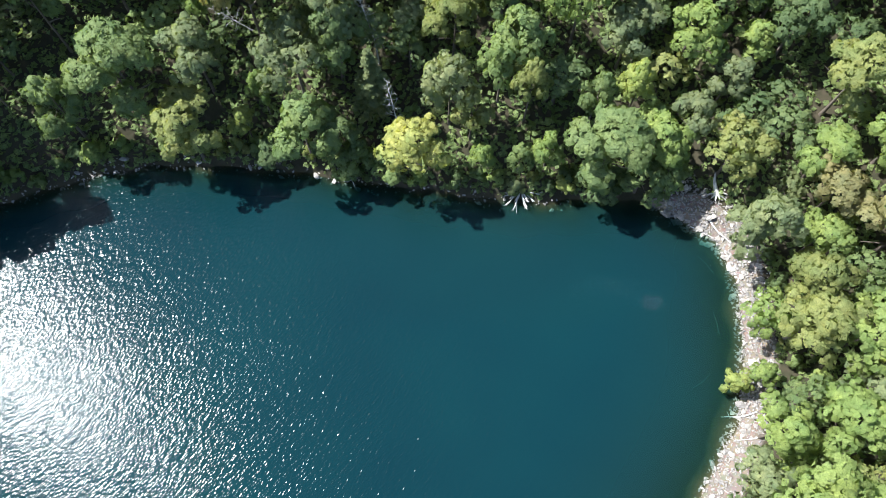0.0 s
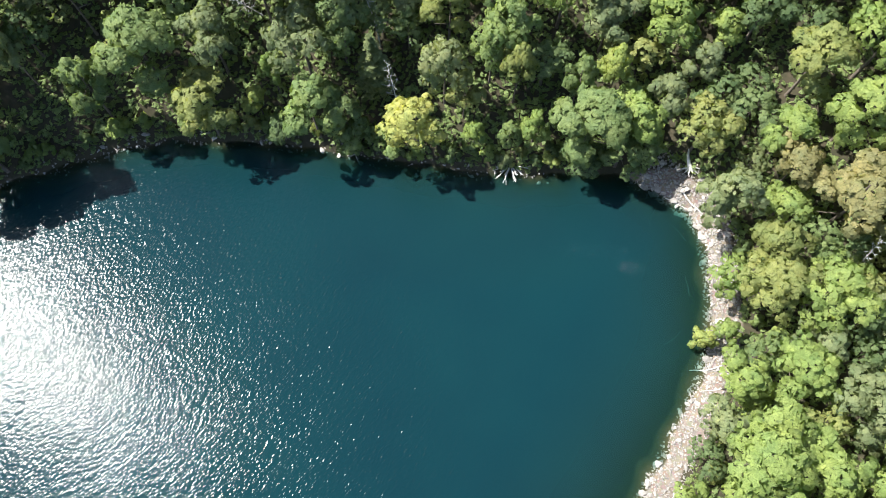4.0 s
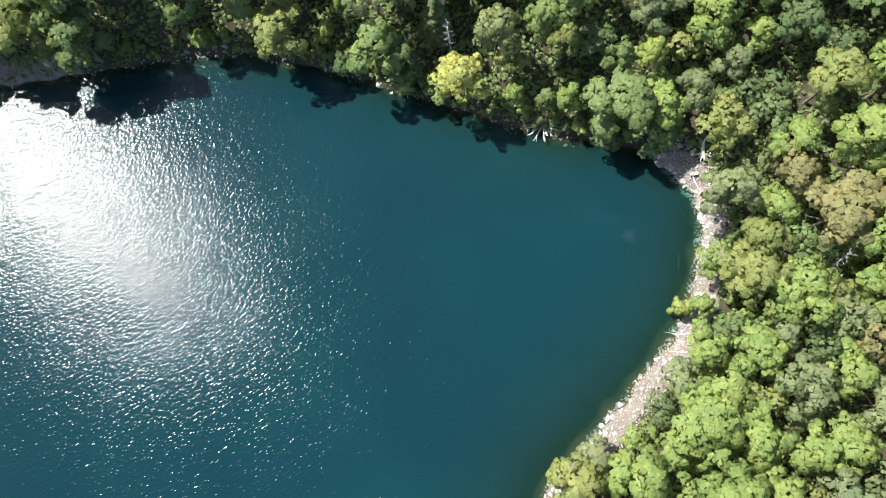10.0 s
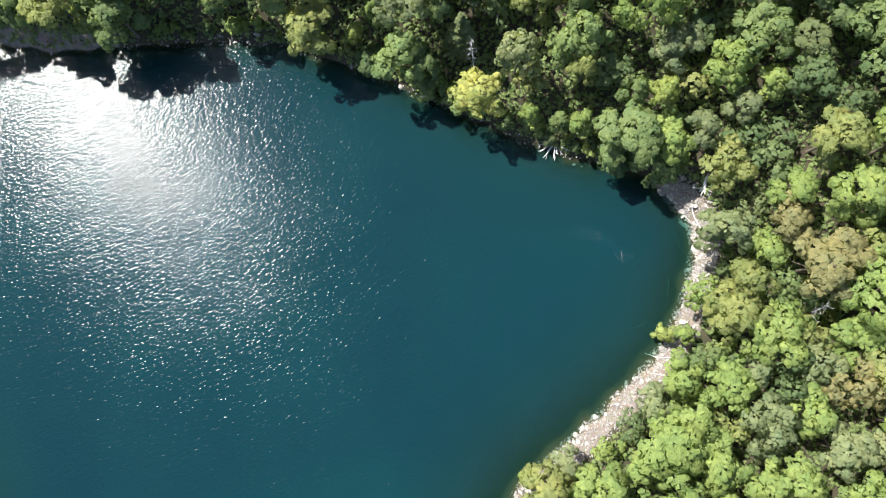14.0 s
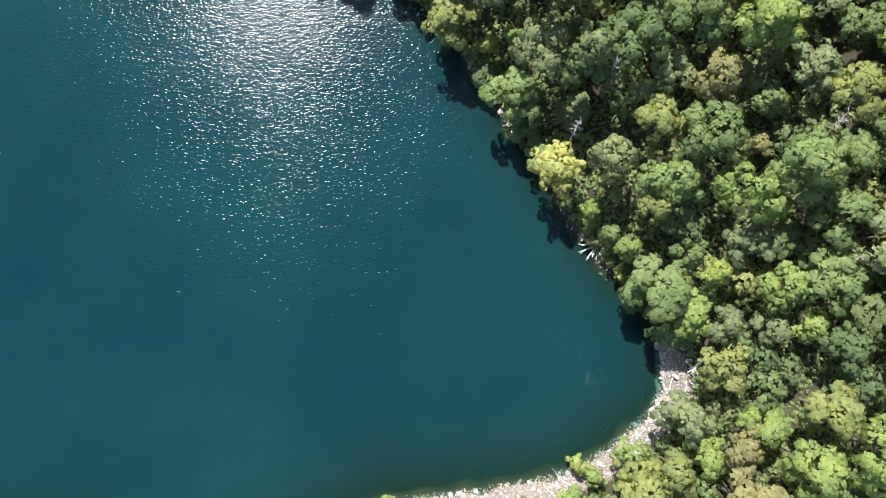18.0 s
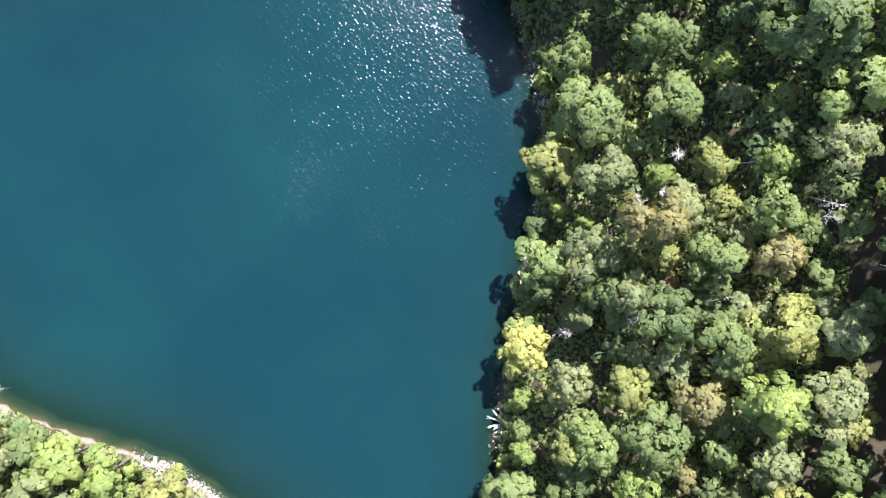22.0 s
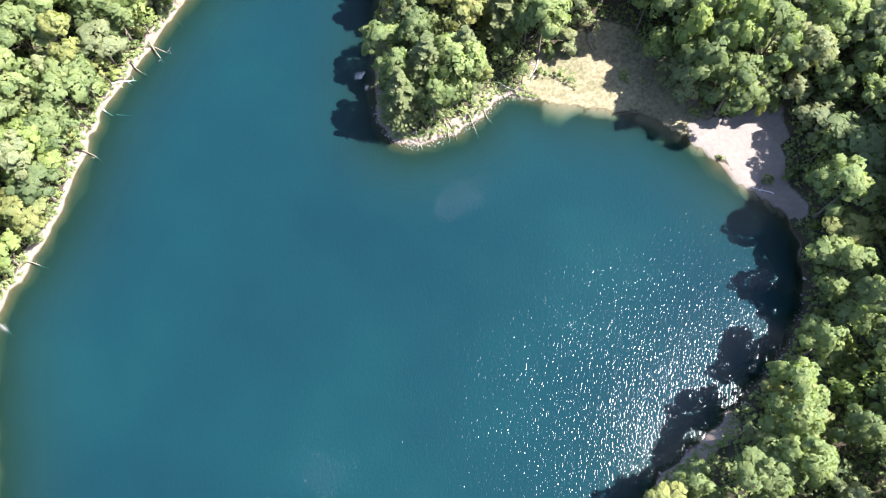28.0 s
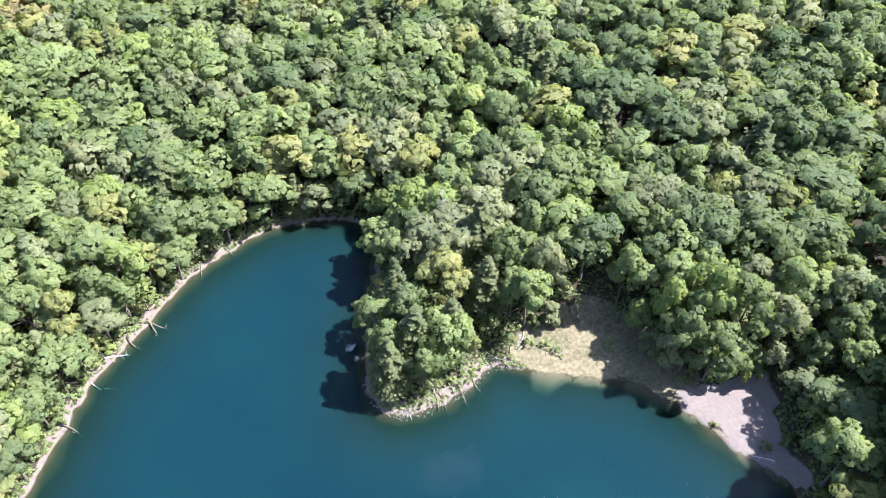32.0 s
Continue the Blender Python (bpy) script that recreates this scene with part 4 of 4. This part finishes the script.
# young trees in the gaps
low_pieces = {}
FILL.sort(key=lambda p: math.hypot(p[0] - 5, p[1] - 55))
for k, (x, y, r, d) in enumerate(FILL):
    kind = "birch_tree" if rng.uniform() < 0.5 else "ash_tree"
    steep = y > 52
    # on the steep bank mostly dark tones: the gaps' shade put into leaf colour
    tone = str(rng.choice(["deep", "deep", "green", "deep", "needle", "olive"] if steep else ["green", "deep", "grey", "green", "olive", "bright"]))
    wide = r * 2 * rng.uniform(1.6, 2.1)
    tall = wide * (rng.uniform(0.8, 1.3) if steep else rng.uniform(1.2, 1.7))
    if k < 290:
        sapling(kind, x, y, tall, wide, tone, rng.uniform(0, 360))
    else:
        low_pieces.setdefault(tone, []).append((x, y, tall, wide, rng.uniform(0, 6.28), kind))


def joined_wood(name, tone, rows, label, category):
    """Many trees of one tone as one mesh, where they cannot be told apart."""
    pieces, soft = [], []
    for x, y, tall, wide, turn, kind in rows:
        key = (kind, "far")
        if key not in TREES:
            TREES[key] = crown_shape(55 + kinds.index(kind), leaves=330, size=1.28, **KINDS[kind])
        v, f, m = TREES[key]
        c, s = math.cos(turn), math.sin(turn)
        w = v * [wide / 8.4, wide / 8.4, tall / 12]
        z = float(height(x, y)[0])
        pieces.append((np.column_stack([c * w[:, 0] - s * w[:, 1] + x, s * w[:, 0] + c * w[:, 1] + y, w[:, 2] + z]), f))
        soft.append(np.column_stack([c * m[:, 0] - s * m[:, 1], s * m[:, 0] + c * m[:, 1], m[:, 2]]))
    wood = new(name, mesh_of(name, *joined(pieces), LEAF[tone], normals=np.concatenate(soft)))
    tagged(wood, label, category, kind="stuff")


for tone, rows in far_pieces.items():
    joined_wood("far_woods", tone, rows, f"distant broadleaf wood, trees with {LOOKS[tone]}", "woods")
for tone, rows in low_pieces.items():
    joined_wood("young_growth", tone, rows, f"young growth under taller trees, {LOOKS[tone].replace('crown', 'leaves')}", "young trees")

# ---------------------------------------------------------------- dead trees, logs and driftwood
def spars(seed, tall, stem, count, reach, start=0.25, twigs=3):
    """A bare trunk and its bare limbs, each by itself."""
    r = np.random.default_rng(seed)
    n = 6
    zs = np.linspace(-0.3, tall, n)
    bend = np.cumsum(r.normal(0, 0.06, (n, 2)), 0)
    line = np.column_stack([bend - bend[0], zs])
    made = [tube(line, stem * np.linspace(1.2, 0.12, n), 6)]
    for k in range(count):
        h = start + (0.98 - start) * (k + r.uniform(0, 0.7)) / count
        base = np.array([np.interp(h * tall, zs, line[:, c]) for c in range(3)])
        turn = k * 2.4 + r.uniform(0, 0.9)
        long_ = reach * (1.15 - 0.75 * h) * r.uniform(0.5, 1.2)
        way = np.array([math.cos(turn), math.sin(turn), r.uniform(-0.15, 0.55)])
        s = np.linspace(0, 1, 4)[:, None]
        path = base + s * long_ * way + s**2 * long_ * np.array([*r.normal(0, 0.2, 2), r.uniform(-0.2, 0.2)])
        thick = stem * (1.05 - h) * 0.2 + 0.012
        pieces = [tube(path, thick * np.linspace(1, 0.3, 4), 4)]
        for q in range(twigs):
            f = r.uniform(0.25, 0.95)
            b = np.array([np.interp(f, s[:, 0], path[:, c]) for c in range(3)])
            w = unit(way + r.normal(0, 0.75, 3)) * long_ * r.uniform(0.2, 0.5)
            pieces.append(tube([b, b + w * 0.55, b + w + [0, 0, 0.05]], [thick * 0.5, thick * 0.36, thick * 0.16], 3))
        made.append(joined(pieces))
    return made


DEAD = []
for seed in range(4):
    pieces = spars(300 + seed, 9.0, 0.066, 30, 1.15, twigs=5)
    DEAD.append([mesh_of("trunk" if k == 0 else "limb", *p, DEADWOOD, k == 0) for k, p in enumerate(pieces)])


def dead_tree(x, y, tall, turn, lean=(0, 0), where="among the living trees"):
    tree = new("dead_tree")
    tree.matrix_basis = pose(x, y, float(height(x, y)[0]), lean[0], lean[1], turn) @ Matrix.Scale(tall / 9.0, 4)
    tagged(tree, f"bare bleached dead tree standing {where}", "dead tree", "dead trees in the wood")
    for k, me in enumerate(DEAD[PLACES["dead_tree"] % 4]):
        part("trunk" if k == 0 else "limb", me, tree)
    PLACES["dead_tree"] += 1


for x, y, tall, lean in (
    (-28.5, 92.8, 8, 8), (-26.2, 94.0, 7, -10), (-32.9, 84.4, 8, 6), (-7.8, 71.9, 9, 12), (-11.6, 76.2, 9, -8), (-11.8, 81.1, 9, 10),
    (-33.9, 76.3, 9, 14), (4.1, 90.8, 10, 18), (-5.4, 62.0, 9.5, 4), (-25.1, 73.0, 8, 20), (-28.8, 75.0, 8, -12),
    (55.2, 39.0, 11, 10), (34.0, 78.1, 10, 8), (17.9, 87.8, 12, -12), (-8.4, 70.0, 12, 6),
):
    dead_tree(x, y, tall * 0.85 + 3.5, 40 * x + 13 * y, (lean, lean * 0.6))
for x, y, tall in ((-91.9, -57.9, 21), (-96.6, -54.1, 21), (-147.2, -98.2, 17), (-113.8, -71.6, 16), (-158.1, -40.9, 14), (-23.8, -83.9, 13)):
    dead_tree(x, y, tall, 31 * x, (3, 2), "tall above the low wood")
dead_tree(11.8, -27.2, 5, 50, (10, -14), "at the water's edge")
dead_tree(-64.2, -44.5, 6, 80, (0, 28), "leaning over the water")


def log(name, a, b, thick, mat, label, stubs=3, seed=0, lift=0.0):
    """A fallen trunk from a to b, resting on the ground or running into the water, with broken stubs."""
    r = np.random.default_rng(seed)
    a, b = np.array([*a, 0.0]), np.array([*b, 0.0])
    if mat is WETWOOD:
        b = a + (b - a) * 0.8
    for p in (a, b):
        p[2] = max(float(height(p[0], p[1])[0]), -0.45) + thick * 0.7 + lift * (p is a)
    s = np.linspace(0, 1, 7)[:, None]
    mid = a + s * (b - a)
    sag = np.cross(unit(b - a), [0, 0, 1])
    mid = mid + sag * (np.sin(s * math.pi) * r.normal(0, 0.05) * np.linalg.norm(b - a)) + r.normal(0, 0.03, mid.shape)
    thing = new(name)
    thing.location = a
    tagged(thing, label, "log", "fallen logs on the shore")
    part("trunk", mesh_of("trunk", *tube(mid - a, thick * np.linspace(1.0, 0.45, 7), 7), mat, True), thing)
    for k in range(stubs):
        f = r.uniform(0.25, 0.95)
        base = a + f * (b - a) - a
        w = unit(r.normal(size=3) + [0, 0, 0.6] + unit(b - a)) * np.linalg.norm(b - a) * r.uniform(0.1, 0.28)
        part("stub", mesh_of("stub", *tube([base, base + w * 0.6, base + w], [thick * 0.4, thick * 0.25, thick * 0.08], 4), mat), thing)
    return thing


PALE, SODDEN = "bleached fallen log lying across the sandy shore", "dark sodden log running down into the lake"
log("fallen_log", (-29.8, -74.5), (-31.0, -67.2), 0.2, WETWOOD, SODDEN, 4, 1, 0.3)
log("fallen_log", (-29.3, -74.2), (-34.0, -68.5), 0.17, WETWOOD, SODDEN, 3, 2, 0.3)
log("fallen_log", (-24.9, -71.9), (-27.2, -66.4), 0.15, WETWOOD, SODDEN, 3, 3, 0.3)
log("fallen_log", (-18.9, -68.4), (-24.3, -67.3), 0.24, DEADWOOD, PALE, 3, 4)
log("fallen_log", (-19.2, -69.2), (-21.5, -66.8), 0.13, DEADWOOD, PALE, 1, 5)
log("fallen_log", (-16.4, -63.8), (-17.8, -61.4), 0.12, DEADWOOD, PALE, 1, 6)
log("fallen_log", (-18.3, -61.5), (-21.0, -59.8), 0.1, DEADWOOD, "thin pale log floating beside the shore", 0, 7)
log("fallen_log", (-9.8, -56.3), (-13.6, -51.2), 0.14, WETWOOD, SODDEN, 3, 8, 0.2)
log("fallen_log", (-74.4, -30.2), (-72.9, -24.6), 0.16, WETWOOD, SODDEN, 3, 9, 0.3)
log("fallen_log", (-74.9, -30.0), (-74.6, -24.2), 0.14, WETWOOD, SODDEN, 3, 10, 0.3)
log("fallen_log", (-68.4, -30.6), (-68.0, -27.0), 0.13, DEADWOOD, PALE, 1, 11)
log("fallen_log", (-79.2, -29.5), (-78.6, -22.8), 0.13, WETWOOD, SODDEN, 2, 12, 0.2)
log("fallen_log", (-82.8, -30.2), (-82.6, -24.0), 0.12, WETWOOD, SODDEN, 2, 13, 0.2)
log("fallen_log", (-12.9, 58.4), (-10.8, 54.9), 0.08, DEADWOOD, "pale fallen trunk sliding into the lake", 1, 14, 0.4)
log("fallen_log", (39.2, 27.6), (35.2, 27.0), 0.11, DEADWOOD, "thin pale log across the rocky shore", 1, 15)
log("fallen_log", (39.6, 24.8), (36.2, 24.2), 0.09, DEADWOOD, "thin pale log across the rocky shore", 1, 16)
log("fallen_log", (35.4, 51.8), (38.0, 48.9), 0.12, DEADWOOD, "bleached driftwood pole on the stones", 2, 17)
log("fallen_log", (33.2, 51.4), (36.4, 49.6), 0.08, DEADWOOD, "bleached driftwood pole on the stones", 1, 18)
log("fallen_log", (37.0, 53.0), (38.6, 51.4), 0.08, DEADWOOD, "bleached driftwood pole on the stones", 1, 19)
log("fallen_log", (5.5, -38.8), (1.5, -35.0), 0.12, WETWOOD, SODDEN, 2, 20, 0.2)
log("fallen_log", (-44.0, -85.0), (-42.5, -80.0), 0.12, WETWOOD, SODDEN, 2, 21, 0.2)
log("fallen_log", (-50.0, -87.5), (-51.5, -83.0), 0.11, WETWOOD, SODDEN, 2, 22, 0.2)
log("fallen_log", (-121.4, 12.0), (-118.6, 9.2), 0.14, DEADWOOD, "bleached branching driftwood log at the beach", 6, 23)
log("fallen_log", (-97.5, -34.0), (-93.9, -31.2), 0.12, DEADWOOD, "bleached branching driftwood log at the beach", 5, 26)
log("fallen_log", (-108.9, -34.0), (-108.2, -28.6), 0.2, WETWOOD, "dark fallen trunk lying across the clearing", 3, 27)
log("fallen_log", (-96.4, -31.6), (-93.2, -30.6), 0.08, DEADWOOD, "bleached branching driftwood log at the beach", 3, 28)
log("fallen_log", (-88.0, -33.0), (-90.2, -29.8), 0.15, DEADWOOD, "bleached driftwood log at the beach", 3, 24)
log("fallen_log", (-98.8, -27.5), (-97.6, -26.2), 0.09, WETWOOD, "short dark log on the wet sand", 0, 25)
for k, (x, y, turn) in enumerate(((30.0, 51.2, 20), (31.5, 49.0, 70), (34.8, 46.6, 130), (35.6, 39.0, 100), (33.5, 31.5, 40), (-37.0, -76.0, 100), (-31.0, -65.0, 60), (-46.0, -80.0, 70))):
    c, s = math.cos(radians(turn)) * 1.8, math.sin(radians(turn)) * 1.8
    log("sunken_branch", (x - c, y - s), (x + c, y + s), 0.06, WETWOOD, "thin sodden branch lying in the shallows", 2, 40 + k)


def driftwood_stump(x, y):
    """A bleached root plate with spread roots and a short stem."""
    stump = new("driftwood_stump")
    stump.location = (x, y, float(height(x, y)[0]) + 0.15)
    tagged(stump, "bleached driftwood stump with spread roots on the stones", "stump")
    part("stem", mesh_of("stem", *tube([(0, 0, 0.1), (-0.25, 0.7, 0.55), (-0.4, 1.5, 0.85), (-0.3, 2.4, 1.2)], [0.34, 0.27, 0.2, 0.09], 8), DEADWOOD, True), stump)
    r = np.random.default_rng(77)
    for k in range(6):
        turn = -2.9 + k * 0.55
        w = np.array([math.cos(turn), math.sin(turn), r.uniform(-0.1, 0.35)]) * r.uniform(0.8, 1.7)
        part("root", mesh_of("root", *tube([(0, 0, 0.12), w * 0.5 + [0, 0, 0.22], w], [0.22, 0.13, 0.04], 5), DEADWOOD, True), stump)


driftwood_stump(36.0, 55.0)


def drowned_crown(x, y, seed, spread_, label):
    """The bare branches of a fallen tree, reaching out over the water."""
    r = np.random.default_rng(seed)
    thing = new("fallen_branches")
    thing.location = (x, y, 0.3)
    tagged(thing, label, "branches")
    for k in range(11):
        turn = radians(-150 + 120 * k / 10) + r.normal(0, 0.1)
        long_ = spread_ * r.uniform(0.6, 1.15)
        w = np.array([math.cos(turn), math.sin(turn), r.uniform(-0.02, 0.45)]) * long_
        pieces = [tube([(0, 0, 0.1), w * 0.45 + [0, 0, 0.25], w * 0.8 + r.normal(0, 0.12, 3), w], [0.1, 0.07, 0.045, 0.02], 4)]
        for q in range(3):
            b, v = w * r.uniform(0.35, 0.85) + [0, 0, 0.15], unit(w + r.normal(0, 1.0, 3)) * long_ * r.uniform(0.2, 0.4)
            pieces.append(tube([b, b + v * 0.6, b + v], [0.045, 0.03, 0.012], 3))
        part("branch", mesh_of("branch", *joined(pieces), DEADWOOD), thing)


drowned_crown(11.0, 55.4, 5, 2.8, "bleached branches of a fallen tree over the water")
drowned_crown(-64.2, -46.5, 6, 1.8, "grey bare branches leaning over the water")

# ---------------------------------------------------------------- undergrowth
r = np.random.default_rng(21)
n = 100000
ux, uy = r.uniform(-150, 85, n * 3), r.uniform(-125, 125, n * 3)
ud = inland(ux, uy)
us, uo = near_beach(ux, uy)
margin = 0.5 + 3.1 * ease(20, 30, ux) * ease(-12, 0, uy)
clump = wobble(ux * 1.1, uy * 1.1) + 0.6 * wobble(ux * 2.9 + 5, uy * 2.9)
keep = (ud > margin) & (ud < 42) & (us < 0.3) & ((uo < 0.35) | (clump > 0.72)) & (clump > -0.85)
ux, uy, ud, clump = [a[keep][:n] for a in (ux, uy, ud, clump)]
uz = height(ux, uy, ud) + r.uniform(0.05, 1.0, len(ux)) * (0.5 + 1.3 * np.clip(clump + 0.3, 0, 1))
facing = unit(np.column_stack([r.normal(0, 0.55, (len(ux), 2)), np.ones(len(ux))]))
under = mesh_of("undergrowth", *sprigs(np.column_stack([ux, uy, uz]), facing, r.uniform(0.45, 0.95, len(ux)), r), LEAF["green"])
tagged(new("undergrowth", under), "low green undergrowth on the forest floor", "undergrowth", kind="stuff")

# bushes at the wood's edge
BUSH = {}


def bush(x, y, tall, wide, tone, turn=0.0):
    shape = PLACES["bush"] % 3
    PLACES["bush"] += 1
    if (shape, tone) not in BUSH:
        crown = crown_shape(700 + shape, 14, 330, 0.42, 1.25, 0.8, 0.75)
        stem = limbs(710 + shape, 1.0, 0.05, 5, 0.7, 0.1, 4)
        BUSH[shape, tone] = mesh_of("stem", *stem, BARK), mesh_of("foliage", *crown[:2], LEAF[tone], normals=crown[2])
    thing = new("bush")
    thing.matrix_basis = pose(x, y, float(height(x, y)[0]), 0, 0, turn) @ Matrix.Diagonal((wide / 2.6, wide / 2.6, tall / 1.6, 1))
    tagged(thing, f"low leafy bush, {LOOKS[tone].replace('crown', 'leaves')}, at the wood's edge", "bush", "bushes along the shore")
    part("stem", BUSH[shape, tone][0], thing)
    part("foliage", BUSH[shape, tone][1], thing)


step = 0
walked = np.cumsum(np.hypot(*(CURVE - np.roll(CURVE, 1, 0)).T))
for k, (x, y) in enumerate(CURVE[:-1]):
    nx, ny = CURVE[k + 1] - CURVE[k]
    ln = math.hypot(nx, ny)
    if walked[k] < step or ln < 1e-6:
        continue
    bank = float(hill(np.array([x]), np.array([y]))[0])
    step = walked[k] + r.uniform(1.5, 3.0) * (0.8 if bank > 0.5 else 1.0)
    ox, oy = (-ny / ln, nx / ln) if inland(x - ny / ln * 2, y + nx / ln * 2)[0] > 0 else (ny / ln, -nx / ln)
    off = 2.0 - 1.1 * bank + 2.4 * float(ease(20, 30, x) * ease(-12, 0, y)) + r.uniform(-0.3, 1.6)
    bx, by = x + ox * off, y + oy * off
    sand, open_ = near_beach(np.array([bx]), np.array([by]))
    if sand[0] > 0.3 or open_[0] > 0.3 or -92 < bx < -64 and by > -36 or math.hypot(bx - 36.5, by - 56) < 4.5 or inland(bx, by)[0] < 0.5:
        continue
    bush(bx, by, r.uniform(1.2, 2.6), r.uniform(1.8, 3.6), str(r.choice(["green", "green", "bright", "grey", "olive", "deep"])), r.uniform(0, 360))

for x, y, tall, wide, tone in ((-121.6, 9.4, 1.8, 2.6, "grey"), (-124.9, 10.6, 2.4, 3.2, "green"), (-103.4, -32.9, 4.2, 4.6, "grey"), (-100.0, -33.8, 3.0, 3.6, "green"), (-127.4, -4.4, 4.5, 5.0, "olive"), (-124.2, -7.8, 3.0, 4.0, "olive"), (-120.6, -9.4, 1.6, 2.6, "olive"), (-130.2, -2.6, 4.0, 4.4, "green")):
    bush(x, y, tall, wide, tone, 37 * x)

# ---------------------------------------------------------------- stones
def stone_mesh(seed, corners=16):
    """A broken, angular block: the hull of a few random corners."""
    gen = np.random.default_rng(seed)
    bm = bmesh.new()
    for p in unit(gen.normal(size=(corners, 3))) * gen.uniform(0.42, 0.58, (corners, 1)) * [1.15, 0.9, 0.62]:
        bm.verts.new(p)
    hull = bmesh.ops.convex_hull(bm, input=bm.verts)
    bmesh.ops.delete(bm, geom=list({g for g in hull["geom_interior"] + hull["geom_unused"] if isinstance(g, bmesh.types.BMVert)}), context="VERTS")
    me = bpy.data.meshes.new("boulder")
    bm.to_mesh(me)
    bm.free()
    me.materials.append(STONE)
    return me


BOULDERS = [stone_mesh(k) for k in range(6)]


def along(lo, hi, count, reach, gen):
    """Random places on the bank between two points of the shore's outline."""
    k = gen.uniform(lo * 7, hi * 7, count).astype(int)
    ahead = CURVE[(k + 1) % len(CURVE)] - CURVE[k % len(CURVE)]
    out = unit(np.column_stack([ahead[:, 1], -ahead[:, 0]]))
    probe = CURVE[k % len(CURVE)] + out * 2
    out *= np.where(inland(probe[:, 0], probe[:, 1]) > 0, 1, -1)[:, None]
    return CURVE[k % len(CURVE)] + ahead * gen.uniform(0, 1, (count, 1)) + out * (gen.beta(1.3, 1.5, (count, 1)) * (reach + 0.9) - 0.9)


spots = np.concatenate([along(14.6, 17.0, 80, 4.2, r), along(17.0, 22.6, 150, 3.4, r), along(9, 13.5, 40, 1.4, r)])
for x, y in spots:
    stone = new("boulder", BOULDERS[int(r.integers(6))])
    size = float(np.clip(r.lognormal(-0.6, 0.4), 0.3, 1.4))
    stone.matrix_basis = pose(x, y, float(height(x, y)[0]) + 0.12 * size, r.normal(0, 8), r.normal(0, 8), r.uniform(0, 360)) @ Matrix.Diagonal((size * r.uniform(0.8, 1.4), size, size * r.uniform(0.7, 1.1), 1))
    tagged(stone, "pale angular boulder on the rocky shore", "boulder", "boulders on the shore")

base = stone_mesh(9, 9)
rock = np.array([v.co[:] for v in base.vertices])
tris = np.array([p.vertices[:] for p in base.polygons])
at = np.concatenate([along(14.5, 17.2, 1900, 5.2, r), along(17.0, 22.8, 3600, 3.8, r), along(3.5, 13.5, 800, 1.4, r), along(38.5, 43.5, 350, 1.0, r)])
size = np.clip(r.lognormal(-1.25, 0.4, len(at)), 0.12, 0.7)
turn = r.uniform(0, 6.28, len(at))
c, s = np.cos(turn)[:, None], np.sin(turn)[:, None]
lumps = rock[None] * size[:, None, None] * r.uniform(0.75, 1.3, (len(at), 1, 3))
vx, vy = c * lumps[..., 0] - s * lumps[..., 1], s * lumps[..., 0] + c * lumps[..., 1]
verts = np.stack([vx + at[:, :1], vy + at[:, 1:], lumps[..., 2] + (height(at[:, 0], at[:, 1]) + 0.08 * size)[:, None]], -1)
rubble = mesh_of("rubble", verts.reshape(-1, 3), (tris[None] + (np.arange(len(at)) * len(rock))[:, None, None]).reshape(-1, 3), STONE)
tagged(new("rubble", rubble), "loose pale rubble along the stony banks", "stones", kind="stuff")
bpy.data.meshes.remove(base)

# ---------------------------------------------------------------- flecks of foam on the water
flecks = np.concatenate([r.normal(0, 1, (count, 2)) * [w, h] + [x, y] for x, y, w, h, count in ((27.4, 40.5, 0.9, 0.6, 40), (22.0, 43.0, 3.5, 0.8, 40), (-69.0, -14.5, 3.4, 2.2, 420), (-26.5, 19.5, 3.6, 2.8, 300), (-20.0, 31.5, 2.0, 2.2, 90))])
flat = np.tile([0.0, 0.0, 1.0], (len(flecks), 1))
foam = mesh_of("foam", *sprigs(np.column_stack([flecks, np.full(len(flecks), 0.035)]), flat, r.uniform(0.025, 0.065, len(flecks)), r), DEADWOOD)
foam.transform(Matrix.Translation((0, 0, 0.03)))
tagged(new("floating_flecks", foam), "pale flecks of foam and leaves adrift on the lake", "flecks", kind="stuff")
